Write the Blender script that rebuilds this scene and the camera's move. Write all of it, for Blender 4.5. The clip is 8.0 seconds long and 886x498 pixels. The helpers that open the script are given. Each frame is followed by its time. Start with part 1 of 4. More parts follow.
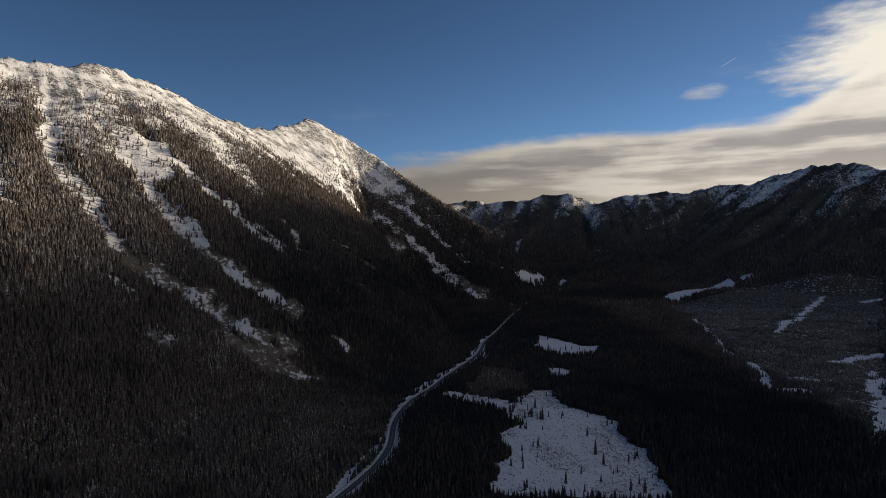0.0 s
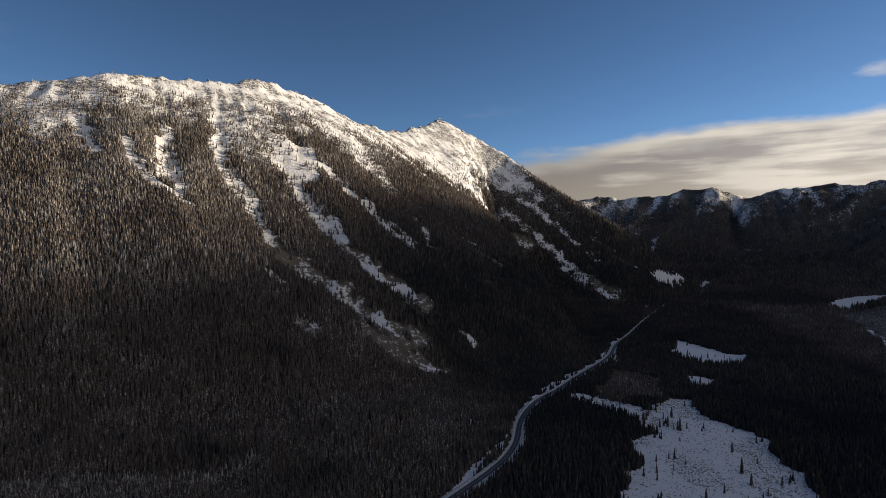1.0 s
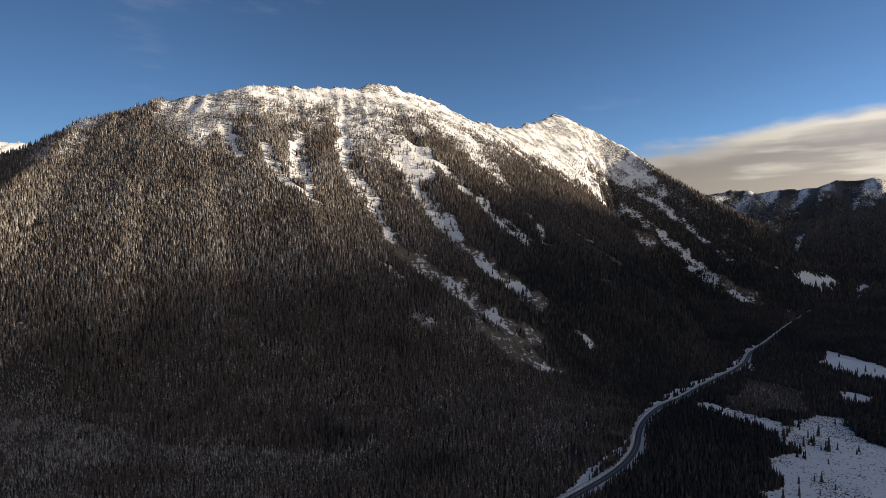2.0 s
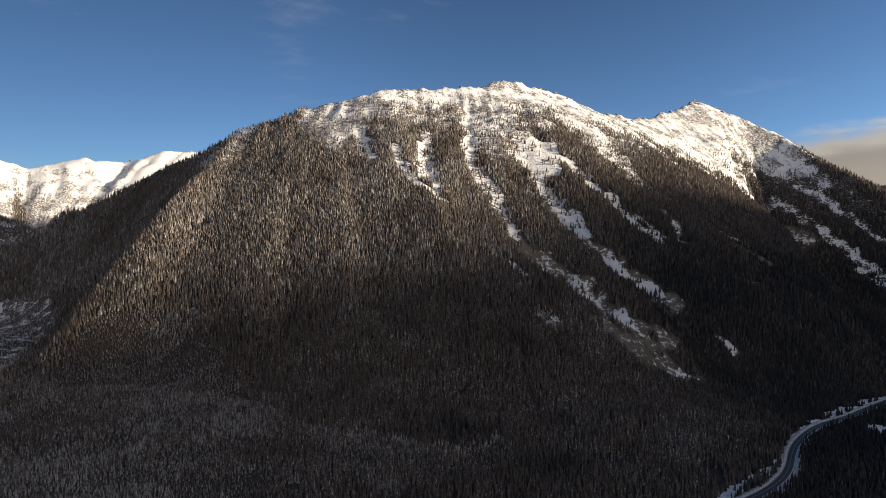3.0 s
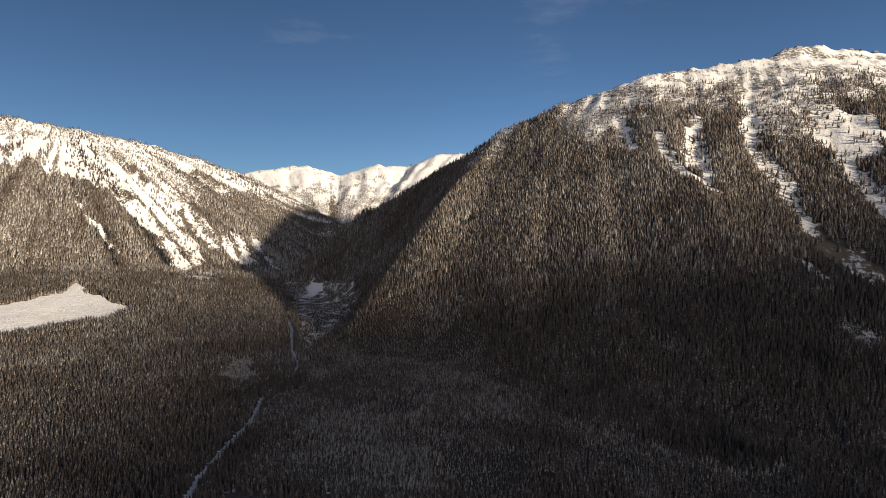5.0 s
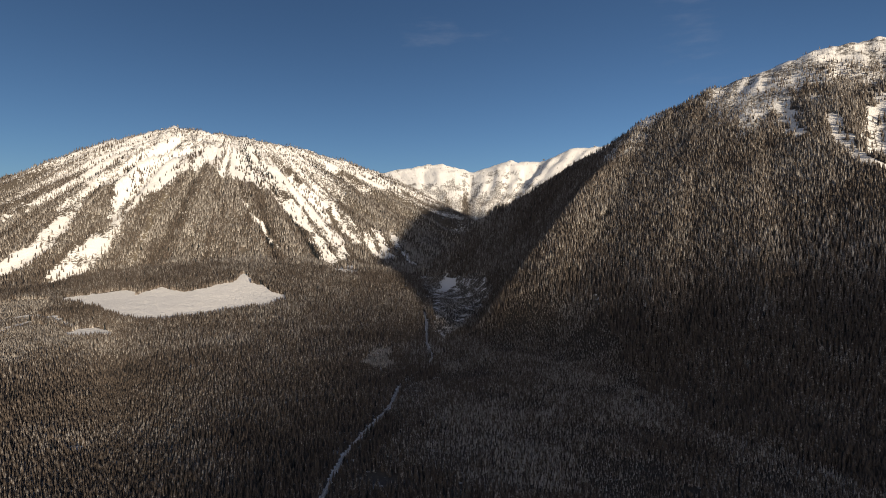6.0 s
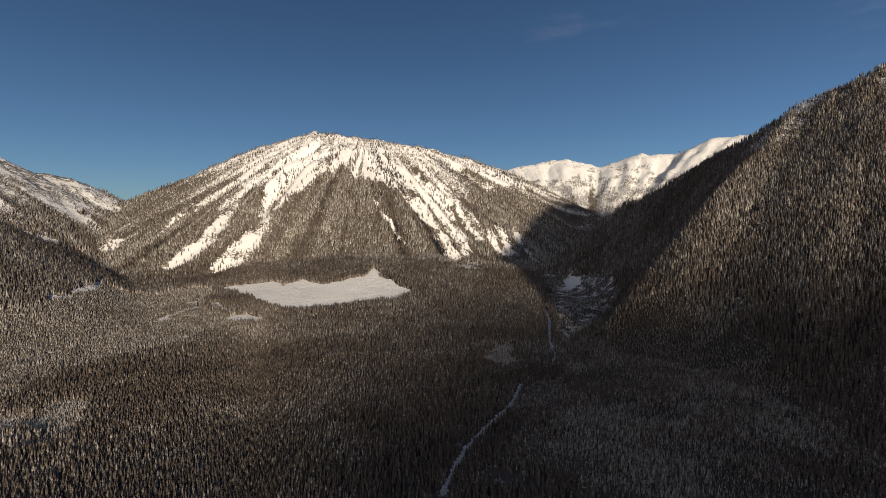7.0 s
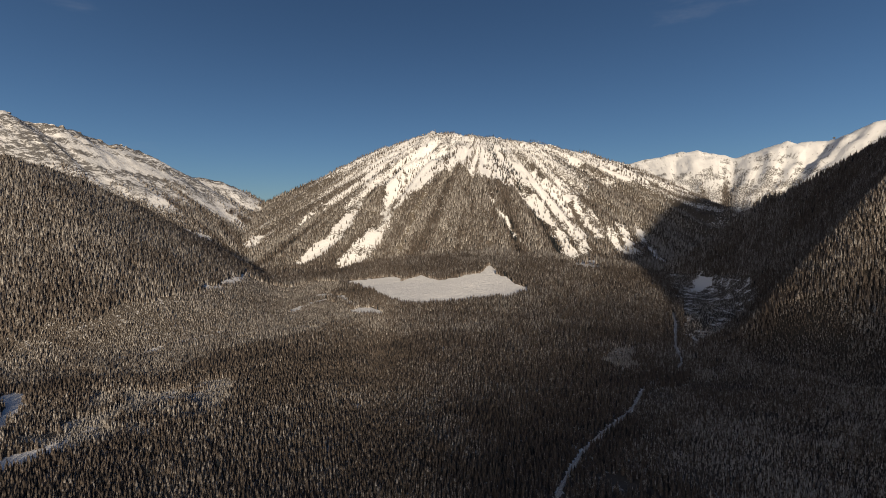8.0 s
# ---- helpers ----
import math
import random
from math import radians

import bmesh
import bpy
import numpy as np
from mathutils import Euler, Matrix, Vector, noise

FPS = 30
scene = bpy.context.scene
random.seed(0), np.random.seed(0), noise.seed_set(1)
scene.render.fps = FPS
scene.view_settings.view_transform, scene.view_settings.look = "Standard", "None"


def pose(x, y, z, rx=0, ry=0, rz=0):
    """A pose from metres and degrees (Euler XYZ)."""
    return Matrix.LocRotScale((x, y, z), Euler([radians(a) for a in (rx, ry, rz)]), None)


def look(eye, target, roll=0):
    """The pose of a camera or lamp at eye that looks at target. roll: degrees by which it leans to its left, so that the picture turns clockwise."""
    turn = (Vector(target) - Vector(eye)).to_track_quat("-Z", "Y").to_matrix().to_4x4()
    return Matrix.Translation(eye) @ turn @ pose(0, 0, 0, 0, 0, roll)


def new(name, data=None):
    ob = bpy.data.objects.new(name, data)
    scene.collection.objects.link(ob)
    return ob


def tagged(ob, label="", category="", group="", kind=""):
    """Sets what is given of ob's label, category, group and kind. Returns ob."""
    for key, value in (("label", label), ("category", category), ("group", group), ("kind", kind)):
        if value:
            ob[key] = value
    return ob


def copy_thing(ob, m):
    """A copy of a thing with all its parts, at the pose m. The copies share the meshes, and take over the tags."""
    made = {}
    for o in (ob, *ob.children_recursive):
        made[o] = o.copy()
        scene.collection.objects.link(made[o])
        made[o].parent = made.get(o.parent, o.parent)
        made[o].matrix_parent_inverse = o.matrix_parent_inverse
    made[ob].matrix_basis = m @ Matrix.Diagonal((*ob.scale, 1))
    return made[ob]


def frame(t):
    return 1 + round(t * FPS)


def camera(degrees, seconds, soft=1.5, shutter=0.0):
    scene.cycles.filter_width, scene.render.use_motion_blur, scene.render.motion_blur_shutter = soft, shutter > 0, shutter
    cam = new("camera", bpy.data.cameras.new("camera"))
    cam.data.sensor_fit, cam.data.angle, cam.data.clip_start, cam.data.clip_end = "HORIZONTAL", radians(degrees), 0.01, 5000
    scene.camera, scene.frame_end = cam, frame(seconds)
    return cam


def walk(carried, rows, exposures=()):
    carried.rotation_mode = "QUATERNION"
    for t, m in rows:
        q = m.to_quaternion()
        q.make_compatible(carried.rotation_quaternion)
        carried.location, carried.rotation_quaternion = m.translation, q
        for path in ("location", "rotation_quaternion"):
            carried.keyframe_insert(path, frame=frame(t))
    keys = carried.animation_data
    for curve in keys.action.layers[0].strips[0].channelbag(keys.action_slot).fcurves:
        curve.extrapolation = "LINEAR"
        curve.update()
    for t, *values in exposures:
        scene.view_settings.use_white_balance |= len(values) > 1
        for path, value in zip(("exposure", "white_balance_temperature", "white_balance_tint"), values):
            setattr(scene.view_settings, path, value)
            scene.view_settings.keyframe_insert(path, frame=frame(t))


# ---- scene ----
# ---------------------------------------------------------------- camera
EYE = 230.0                      # height of the eye above the valley floor
cam = camera(78.69, 8.0, soft=0.92)
ROWS = [                         # seconds, x, y, rise, yaw, pitch, roll
    (0.0, 0.0, 0.0, 0.0, 0.0, -0.63, 0.42),
    (0.5, 0.1, -1.1, 0.2, 7.14, -0.74, 0.29),
    (1.0, 0.1, -2.2, 0.4, 13.45, -0.85, 0.11),
    (1.5, 0.0, -3.3, 0.6, 19.31, -1.0, -0.01),
    (3.0, 0.0, -6.8, 1.1, 38.55, -1.52, -0.1),
    (3.5, 0.0, -8.0, 1.3, 45.14, -1.69, -0.16),
    (4.0, 0.0, -9.2, 1.5, 51.8, -1.89, -0.18),
    (4.5, 0.0, -10.3, 1.7, 58.33, -2.01, -0.16),
    (6.0, 0.9, -12.8, 2.5, 79.0, -2.6, 0.01),
    (6.5, 1.7, -13.2, 2.8, 85.65, -2.76, 0.09),
    (7.0, 2.5, -13.3, 3.0, 91.97, -2.9, 0.16),
    (7.5, 3.1, -13.2, 3.0, 98.15, -3.01, 0.23),
    (8.0, 3.5, -12.8, 2.9, 104.19, -3.13, 0.45),
]
walk(cam, [(t, pose(x, y, EYE + z, 90 + p, r, w)) for t, x, y, z, w, p, r in ROWS],
     exposures=((0.0, 0.20, 6350, 10), (1.5, 0.70, 6350, 10), (3.0, 0.86, 6450, 10), (3.5, 0.94, 6500, 10), (4.5, 0.78, 6550, 10), (6.5, 0.32, 6450, 10), (8.0, 0.16, 6450, 10)))

# ---------------------------------------------------------------- sun, sky, exposure
SUN_SIDE, SUN_UP = 69.0, 10.5    # degrees clockwise from +y, degrees above the horizon
sun_way = Vector((math.sin(radians(SUN_SIDE)) * math.cos(radians(SUN_UP)),
                  math.cos(radians(SUN_SIDE)) * math.cos(radians(SUN_UP)), math.sin(radians(SUN_UP))))
sun = new("sun", bpy.data.lights.new("sun", "SUN"))
sun.data.energy, sun.data.angle, sun.data.color = 5.0, radians(2.5), (1.0, 0.82, 0.59)
sun.matrix_world = look(sun_way * 1000, (0, 0, 0))


class Nodes:
    """Short hand for building a node tree."""

    def __init__(self, tree):
        self.tree = tree
        tree.nodes.clear()

    def add(self, kind, values=(), **settings):
        n = self.tree.nodes.new(kind)
        for k, v in settings.items():
            setattr(n, k, v)
        for k, v in dict(values).items():
            if isinstance(v, bpy.types.NodeSocket):
                self.tree.links.new(v, n.inputs[k])
            else:
                n.inputs[k].default_value = v
        return n

    def math(self, op, a, b=0.0, c=None, clamp=False):
        v = {0: a, 1: b}
        if c is not None:
            v[2] = c
        return self.add("ShaderNodeMath", v, operation=op, use_clamp=clamp).outputs[0]

    def ramp(self, x, lo, hi, a=0.0, b=1.0):
        return self.add("ShaderNodeMapRange", {0: x, 1: lo, 2: hi, 3: a, 4: b}, interpolation_type="SMOOTHSTEP").outputs[0]

    def noise(self, where, scale, detail=4.0, rough=0.55):
        return self.add("ShaderNodeTexNoise", {"Vector": where, "Scale": scale, "Detail": detail, "Roughness": rough}).outputs[0]

    def mix(self, f, a, b):
        n = self.add("ShaderNodeMix", {0: f}, data_type="RGBA")
        for k, v in ((6, a), (7, b)):
            if isinstance(v, bpy.types.NodeSocket):
                self.tree.links.new(v, n.inputs[k])
            else:
                n.inputs[k].default_value = (*v, 1.0)
        return n.outputs[2]


def build_sky():
    world = bpy.data.worlds.new("sky")
    scene.world = world
    world.use_nodes = True
    k = Nodes(world.node_tree)
    sky = k.add("ShaderNodeTexSky", sky_type="NISHITA", sun_disc=False, sun_elevation=radians(SUN_UP),
                sun_rotation=radians(SUN_SIDE), altitude=1200.0, air_density=0.8, dust_density=0.3, ozone_density=3.0)
    way = k.add("ShaderNodeTexCoord").outputs["Generated"]
    sx = k.add("ShaderNodeSeparateXYZ", {0: way})
    x, y, z = sx.outputs
    side = k.math("MULTIPLY", k.math("ARCTAN2", x, y), 57.2958)
    up = k.math("MULTIPLY", k.math("ARCSINE", z), 57.2958)
    # stratus bank: long flat layers that thicken towards the sun's side of the valley
    flat = k.add("ShaderNodeVectorMath", {0: way, 1: (1.0, 1.0, 4.0)}, operation="MULTIPLY").outputs[0]
    layer = k.add("ShaderNodeVectorMath", {0: way, 1: (1.0, 1.0, 13.0)}, operation="MULTIPLY").outputs[0]
    billow = k.noise(flat, 5.0, 5.0, 0.5)
    fine = k.noise(flat, 11.0, 5.0, 0.6)
    top = k.math("ADD", k.math("MULTIPLY", k.math("MINIMUM", side, 17.0), 0.13), 9.3)
    top = k.math("ADD", top, k.math("MULTIPLY", k.math("SUBTRACT", billow, 0.5), 3.6))
    top = k.math("ADD", top, k.math("MULTIPLY", k.math("SUBTRACT", fine, 0.5), 1.5))
    top = k.math("ADD", top, k.ramp(side, 31.0, 46.0, 0.0, 8.0))
    # unseen cloud added round the sun, over most of that half-sky, for neutral fill
    top = k.math("ADD", top, k.ramp(side, 42.0, 70.0, 0.0, 30.0))
    bank = k.ramp(k.math("SUBTRACT", top, up), -0.3, 1.3)
    bank = k.math("MULTIPLY", bank, k.ramp(side, -16.0, -4.0))
    bank = k.math("MULTIPLY", bank, k.ramp(side, 200.0, 120.0))

    def heap(at_side, at_up, wide, tall, ragged):
        """A cloud by itself, with a ragged edge."""
        a = k.math("POWER", k.math("ABSOLUTE", k.math("DIVIDE", k.math("SUBTRACT", side, at_side), wide)), 2.0)
        b = k.math("POWER", k.math("ABSOLUTE", k.math("DIVIDE", k.math("SUBTRACT", up, at_up), tall)), 2.0)
        near = k.math("SUBTRACT", 1.0, k.math("ADD", a, b))
        return k.ramp(k.math("ADD", near, k.math("MULTIPLY", k.math("SUBTRACT", fine, 0.5), ragged)), -0.25, 0.9)

    puff = k.math("MAXIMUM", heap(43.0, 14.9, 11.5, 4.6, 1.9), k.math("MULTIPLY", heap(25.8, 13.9, 2.3, 0.75, 3.0), 0.40))
    bank = k.math("MAXIMUM", bank, puff)
    # a short vapour trail
    run = k.math("ADD", k.math("MULTIPLY", k.math("SUBTRACT", side, 27.9), 0.90), k.math("MULTIPLY", k.math("SUBTRACT", up, 16.25), 0.43))
    off = k.math("SUBTRACT", k.math("MULTIPLY", k.math("SUBTRACT", up, 16.25), 0.90), k.math("MULTIPLY", k.math("SUBTRACT", side, 27.9), 0.43))
    trail = k.math("MULTIPLY", k.ramp(k.math("ABSOLUTE", run), 0.80, 0.45), k.ramp(k.math("ABSOLUTE", off), 0.045, 0.012, 0.0, 0.30))
    bank = k.math("MAXIMUM", bank, trail)
    wisp = k.math("MULTIPLY", k.ramp(k.noise(flat, 3.0, 6.0, 0.6), 0.60, 0.82), 0.16)
    band = k.noise(layer, 2.6, 4.0, 0.55)
    under = k.mix(k.ramp(up, 4.0, 9.0), (6.0, 5.2, 4.3), (4.3, 3.9, 3.7))
    grey = k.mix(k.ramp(k.math("ADD", band, k.math("MULTIPLY", k.math("SUBTRACT", billow, 0.5), 0.9)), 0.40, 0.64), under, (8.8, 7.9, 6.7))
    lit = k.math("ADD", k.ramp(k.math("SUBTRACT", top, up), 2.6, 0.9, 0.0, 0.45), k.math("MULTIPLY", puff, k.ramp(side, 26.0, 40.0)), clamp=True)
    grey = k.mix(lit, grey, (10.8, 9.9, 8.4))
    # the added unseen cloud takes an even warm grey, set for fill light
    grey = k.mix(k.ramp(side, 44.0, 66.0), grey, (5.2, 4.7, 4.1))
    grey = k.add("ShaderNodeVectorMath", {0: grey, "Scale": k.ramp(side, -6.0, 32.0, 0.50, 1.05)}, operation="SCALE").outputs[0]
    # deep blue away from the sun
    toward = k.add("ShaderNodeVectorMath", {0: way, 1: tuple(sun_way)}, operation="DOT_PRODUCT").outputs["Value"]
    deep = k.ramp(toward, -1.0, -0.35, 0.57, 1.08)
    deep = k.math("MULTIPLY", deep, k.ramp(toward, -0.3, 0.55, 1.0, 1.16))
    deep = k.math("MULTIPLY", deep, k.ramp(up, 2.0, 26.0, 1.12, 0.84))
    deep = k.math("MULTIPLY", deep, k.ramp(up, 26.0, 75.0, 1.0, 0.72))
    blue = k.add("ShaderNodeVectorMath", {0: sky.outputs[0], "Scale": deep}, operation="SCALE").outputs[0]
    blue = k.add("ShaderNodeVectorMath", {0: blue, 1: (0.94, 0.97, 1.0)}, operation="MULTIPLY").outputs[0]
    col = k.mix(wisp, blue, (5.0, 5.0, 5.4))
    col = k.mix(bank, col, grey)
    back = k.add("ShaderNodeBackground", {0: col, 1: 0.070})
    k.add("ShaderNodeOutputWorld", {0: back.outputs[0]})


build_sky()

# ---------------------------------------------------------------- the lie of the land


def lattice(ix, iy, seed):
    n = (ix * 374761393 + iy * 668265263 + seed * 1442695041) & 0xFFFFFFFF
    n = ((n ^ (n >> 13)) * 1274126177) & 0xFFFFFFFF
    return ((n ^ (n >> 16)) & 0xFFFF) / 65535.0 * 2 - 1


def value_noise(x, y, size, seed=0):
    x, y = np.asarray(x) / size, np.asarray(y) / size
    ix, iy = np.floor(x).astype(np.int64), np.floor(y).astype(np.int64)
    fx, fy = x - ix, y - iy
    fx, fy = fx * fx * fx * (fx * (fx * 6 - 15) + 10), fy * fy * fy * (fy * (fy * 6 - 15) + 10)
    a, b = lattice(ix, iy, seed), lattice(ix + 1, iy, seed)
    c, d = lattice(ix, iy + 1, seed), lattice(ix + 1, iy + 1, seed)
    return (a + (b - a) * fx) * (1 - fy) + (c + (d - c) * fx) * fy


def fbm(x, y, size, octaves=4, seed=0):
    total, amp = 0.0, 1.0
    for i in range(octaves):
        # each octave is turned against the last
        c, s = math.cos(0.7 * i), math.sin(0.7 * i)
        total = total + amp * value_noise(c * x - s * y, s * x + c * y, size / 2 ** i, seed + 17 * i)
        amp *= 0.5
    return total


def smooth(x, lo, hi):
    t = np.clip((np.asarray(x) - lo) / (hi - lo), 0, 1)
    return t * t * (3 - 2 * t)


def along(x, y, line):
    """Distance from a line in the plan, the run along it, its third value there, and the side (+ is left of its run)."""
    best, run, val, side, gone = np.full(np.shape(x), 1e9), np.zeros(np.shape(x)), np.zeros(np.shape(x)), np.zeros(np.shape(x)), 0.0
    for p, q in zip(line, line[1:]):
        dx, dy = q[0] - p[0], q[1] - p[1]
        ln = math.hypot(dx, dy)
        t = np.clip(((x - p[0]) * dx + (y - p[1]) * dy) / ln ** 2, 0, 1)
        ox, oy = x - p[0] - t * dx, y - p[1] - t * dy
        d = np.hypot(ox, oy)
        near = d < best
        best = np.where(near, d, best)
        run = np.where(near, gone + t * ln, run)
        side = np.where(near, np.sign(dx * oy - dy * ox), side)
        if len(p) > 2:
            val = np.where(near, p[2] + t * (q[2] - p[2]), val)
        gone += ln
    return best, run, val, side


def under_crest(x, y, crest, fall):
    """The ground that falls away evenly from a crest line: its height, and the distance from the crest."""
    best, dist = np.full(np.shape(x), -1e9), np.zeros(np.shape(x))
    for p, q in zip(crest, crest[1:]):
        dx, dy = q[0] - p[0], q[1] - p[1]
        ln = math.hypot(dx, dy)
        lean = max(-0.85, min(0.85, (q[2] - p[2]) / ln / fall))
        far = ((x - p[0]) * dy - (y - p[1]) * dx) / ln
        # the foot of the steepest line lies uphill of the nearest point
        t = ((x - p[0]) * dx + (y - p[1]) * dy) / ln + np.abs(far) * lean / math.sqrt(1 - lean * lean)
        t = np.clip(t / ln, 0, 1)
        d = np.hypot(x - p[0] - t * dx, y - p[1] - t * dy)
        h = p[2] + t * (q[2] - p[2]) - fall * d
        dist = np.where(h > best, d, dist)
        m = np.clip(0.5 + 0.5 * (h - best) / 30.0, 0, 1)
        best = best * (1 - m) + h * m + 15.0 * m * (1 - m) * smooth(np.minimum(d, dist), 20, 150)
    return best, dist


# crest lines (x, y, z), fall per metre, height of the tree line, rib strength, roughness
MAIN = [(-1985, 330, 95), (-1934, 425, 184), (-1872, 546, 273), (-1776, 674, 360), (-1721, 756, 418), (-1636, 863, 495), (-1536, 939, 570),
        (-1434, 1054, 618), (-1367, 1140, 654), (-1282, 1263, 707), (-1204, 1430, 734), (-1114, 1600, 773), (-1088, 1702, 797),
        (-1017, 1860, 802), (-967, 2032, 776), (-931, 2212, 753), (-886, 2391, 763), (-837, 2588, 780), (-790, 2850, 855),
        (-759, 3067, 935), (-563, 3163, 856), (-361, 3110, 720), (-197, 2960, 571), (-52, 2811, 465), (75, 2691, 377), (190, 2596, 304), (304, 2603, 228), (419, 2630, 118), (527, 2738, 40)]
FRONT = [(-2960, -1800, 385), (-2992, -1392, 533), (-3002, -1108, 663), (-3040, -827, 745), (-3155, -533, 715), (-3246, -165, 660),
         (-3299, 76, 598), (-3287, 294, 524), (-3167, 460, 401), (-3040, 606, 327), (-2915, 709, 265), (-2700, 800, 120)]
FRONT_RIB = [(-3100, -660, 700), (-2984, -632, 619), (-2456, -469, 215), (-2100, -385, 40)]
BACK = [(-4420, -300, 560), (-4381, 412, 664), (-4323, 817, 723), (-4269, 1067, 671), (-4185, 1360, 754), (-4100, 1596, 743),
        (-4017, 1795, 828), (-3892, 2053, 860), (-3500, 2600, 880), (-2800, 3300, 900)]
LEFT_HILL = [(-1403, -968, 78), (-1424, -1007, 96), (-1433, -1081, 122), (-1416, -1168, 157), (-1392, -1227, 203), (-1319, -1306, 291), (-1160, -1350, 358), (-1017, -1362, 391), (-960, -1480, 360), (-1000, -1800, 240)]
LEFT_RANGE = [(-3090, -2100, 418), (-2878, -2163, 485), (-2648, -2288, 514), (-2501, -2377, 628), (-2392, -2416, 655), (-2148, -2505, 709),
              (-2047, -2589, 723), (-1981, -2639, 759), (-1400, -3000, 800), (-300, -3500, 720), (1200, -3700, 560), (2800, -3000, 380)]
FAR = [(-700, 4650, 560), (18, 4700, 576), (204, 4696, 584), (423, 4681, 572), (704, 4596, 612), (1038, 4481, 628), (1277, 4419, 546),
       (1383, 4387, 589), (1549, 4278, 614), (1832, 4110, 597)]
RIGHT = [(1832, 4110, 560), (1949, 3833, 658), (2083, 3647, 628), (2246, 3430, 695), (2354, 3234, 681), (2472, 3016, 639), (2900, 2600, 640),
         (3300, 2000, 600), (3600, 900, 520), (3800, -300, 430), (3700, -1600, 300)]
# EAST is out of view, its crest shaped to throw shadow across the valley
EAST = [(3200, 2850, 1120), (3060, 2616, 1075), (3120, 2316, 990), (3170, 2016, 958), (3200, 1616, 920), (3250, 1400, 850), (3300, 1230, 795), (3350, 1080, 757), (3400, 816, 700), (3650, 16, 459)]
RANGES = [(MAIN, 0.63, 545, 0.07, 0.32), (FRONT, 0.60, 640, 0.8, 0.35), (FRONT_RIB, 0.80, 545, 0.2, 0.3), (BACK, 0.55, 360, 0.5, 0.4),
          (LEFT_HILL, 0.62, 900, 0.0, 0.25), (LEFT_RANGE, 0.60, 390, 0.15, 0.8), (FAR, 0.42, 500, 1.5, 1.3), (RIGHT, 0.60, 540, 1.6, 1.3), (EAST, 0.95, 500, 0.4, 0.8)]


def floor_height(x, y):
    fan = 64 * smooth(np.hypot(x + 2000, y + 370), 820, 60)         # debris fan at the foot of the front mountain
    return 0.022 * np.maximum(0, -x - 300) + fan + 2.0 * fbm(x, y, 220, 3, 5)


# open ground in the plan: strips (kind, width, points) and areas (kind, corners)
STRIPS, AREAS = [], []


def strip(kind, width, *points):
    STRIPS.append((kind, width, points))


def area(kind, *corners):
    AREAS.append((kind, corners))


# front mountain: open summit, avalanche tracks, and the stands between them
area('bare', (-2808, -1020), (-2974, -959), (-2970, -823), (-3041, -692), (-3081, -510), (-3003, -422), (-2787, -355), (-2659, -320), (-2641, -406), (-2634, -489), (-2674, -565), (-2613, -626), (-2523, -675), (-2462, -723), (-2374, -744), (-2308, -763), (-2323, -814), (-2396, -860))
area('bare', (-2861, -385), (-2883, -277), (-2792, -184), (-2767, -127), (-2698, -83), (-2589, -49), (-2487, -77), (-2531, -116), (-2603, -164), (-2678, -231), (-2710, -289))
area('bare', (-2819, -1123), (-2930, -1063), (-2710, -970), (-2566, -1001), (-2468, -1002), (-2394, -1002), (-2436, -1033), (-2615, -1081))
area('bare', (-3056, -93), (-3257, 61), (-3230, 214), (-3105, 351), (-3055, 203), (-3081, 27))
area('chute', (-2294, -1000), (-2278, -968), (-2152, -956), (-2053, -969), (-1966, -1005), (-1929, -1066), (-1924, -1132), (-1993, -1086), (-2100, -1050), (-2207, -1033))
area('chute', (-2648, -963), (-2456, -864), (-2335, -842), (-2190, -802), (-2110, -789), (-2014, -793), (-1939, -794), (-1874, -825), (-1719, -822), (-1741, -906), (-1931, -921), (-2009, -882), (-2083, -851), (-2179, -834), (-2341, -874))
area('chute', (-2642, -301), (-2580, -223), (-2511, -159), (-2418, -112), (-2353, -64), (-2278, -22), (-2062, 26), (-1831, 75), (-1832, -23), (-2201, -65), (-2343, -97), (-2407, -143), (-2479, -207))
area('chute', (-2501, -78), (-2570, -41), (-2501, -3), (-2434, 20), (-2377, 8), (-2288, 41), (-2287, -4), (-2392, -39))
strip('chute', 44, (-2560, 175), (-2450, 188), (-2350, 210))
strip('chute', 36, (-2590, 255), (-2500, 252), (-2400, 288), (-2333, 325))
strip('chute', 34, (-2480, 118), (-2400, 142), (-2350, 186))
strip('chute', 17, (-2395, -993), (-2296, -987))
strip('chute', 12, (-2317, -761), (-2251, -797), (-2182, -804))
strip('chute', 10, (-2503, -433), (-2393, -369), (-2305, -313), (-2215, -269), (-2190, -236))
strip('brush', 11, (-2356, -693), (-2215, -696), (-2059, -694), (-1946, -682))
strip('chute', 13, (-2429, -1233), (-2310, -1253), (-2172, -1273))
strip('chute', 11, (-2485, -1180), (-2350, -1185))
strip('chute', 8, (-2079, -1140), (-2042, -1157))
area('chute', (-2155, -1499), (-2243, -1513), (-2199, -1434), (-2135, -1413), (-2135, -1462))
strip('chute', 14, (-2371, -1645), (-2334, -1525), (-2386, -1495))
strip('chute', 14, (-2312, -1497), (-2360, -1479), (-2403, -1474))
area('grove', (-2515, -670), (-2602, -624), (-2666, -563), (-2613, -485), (-2619, -403), (-2627, -316), (-2469, -211), (-2388, -142), (-2322, -96), (-2185, -69), (-1778, -26), (-1691, -124), (-1666, -226), (-1605, -392), (-1645, -589), (-1669, -687), (-1940, -783), (-2112, -775), (-2243, -800), (-2309, -758), (-2395, -723))
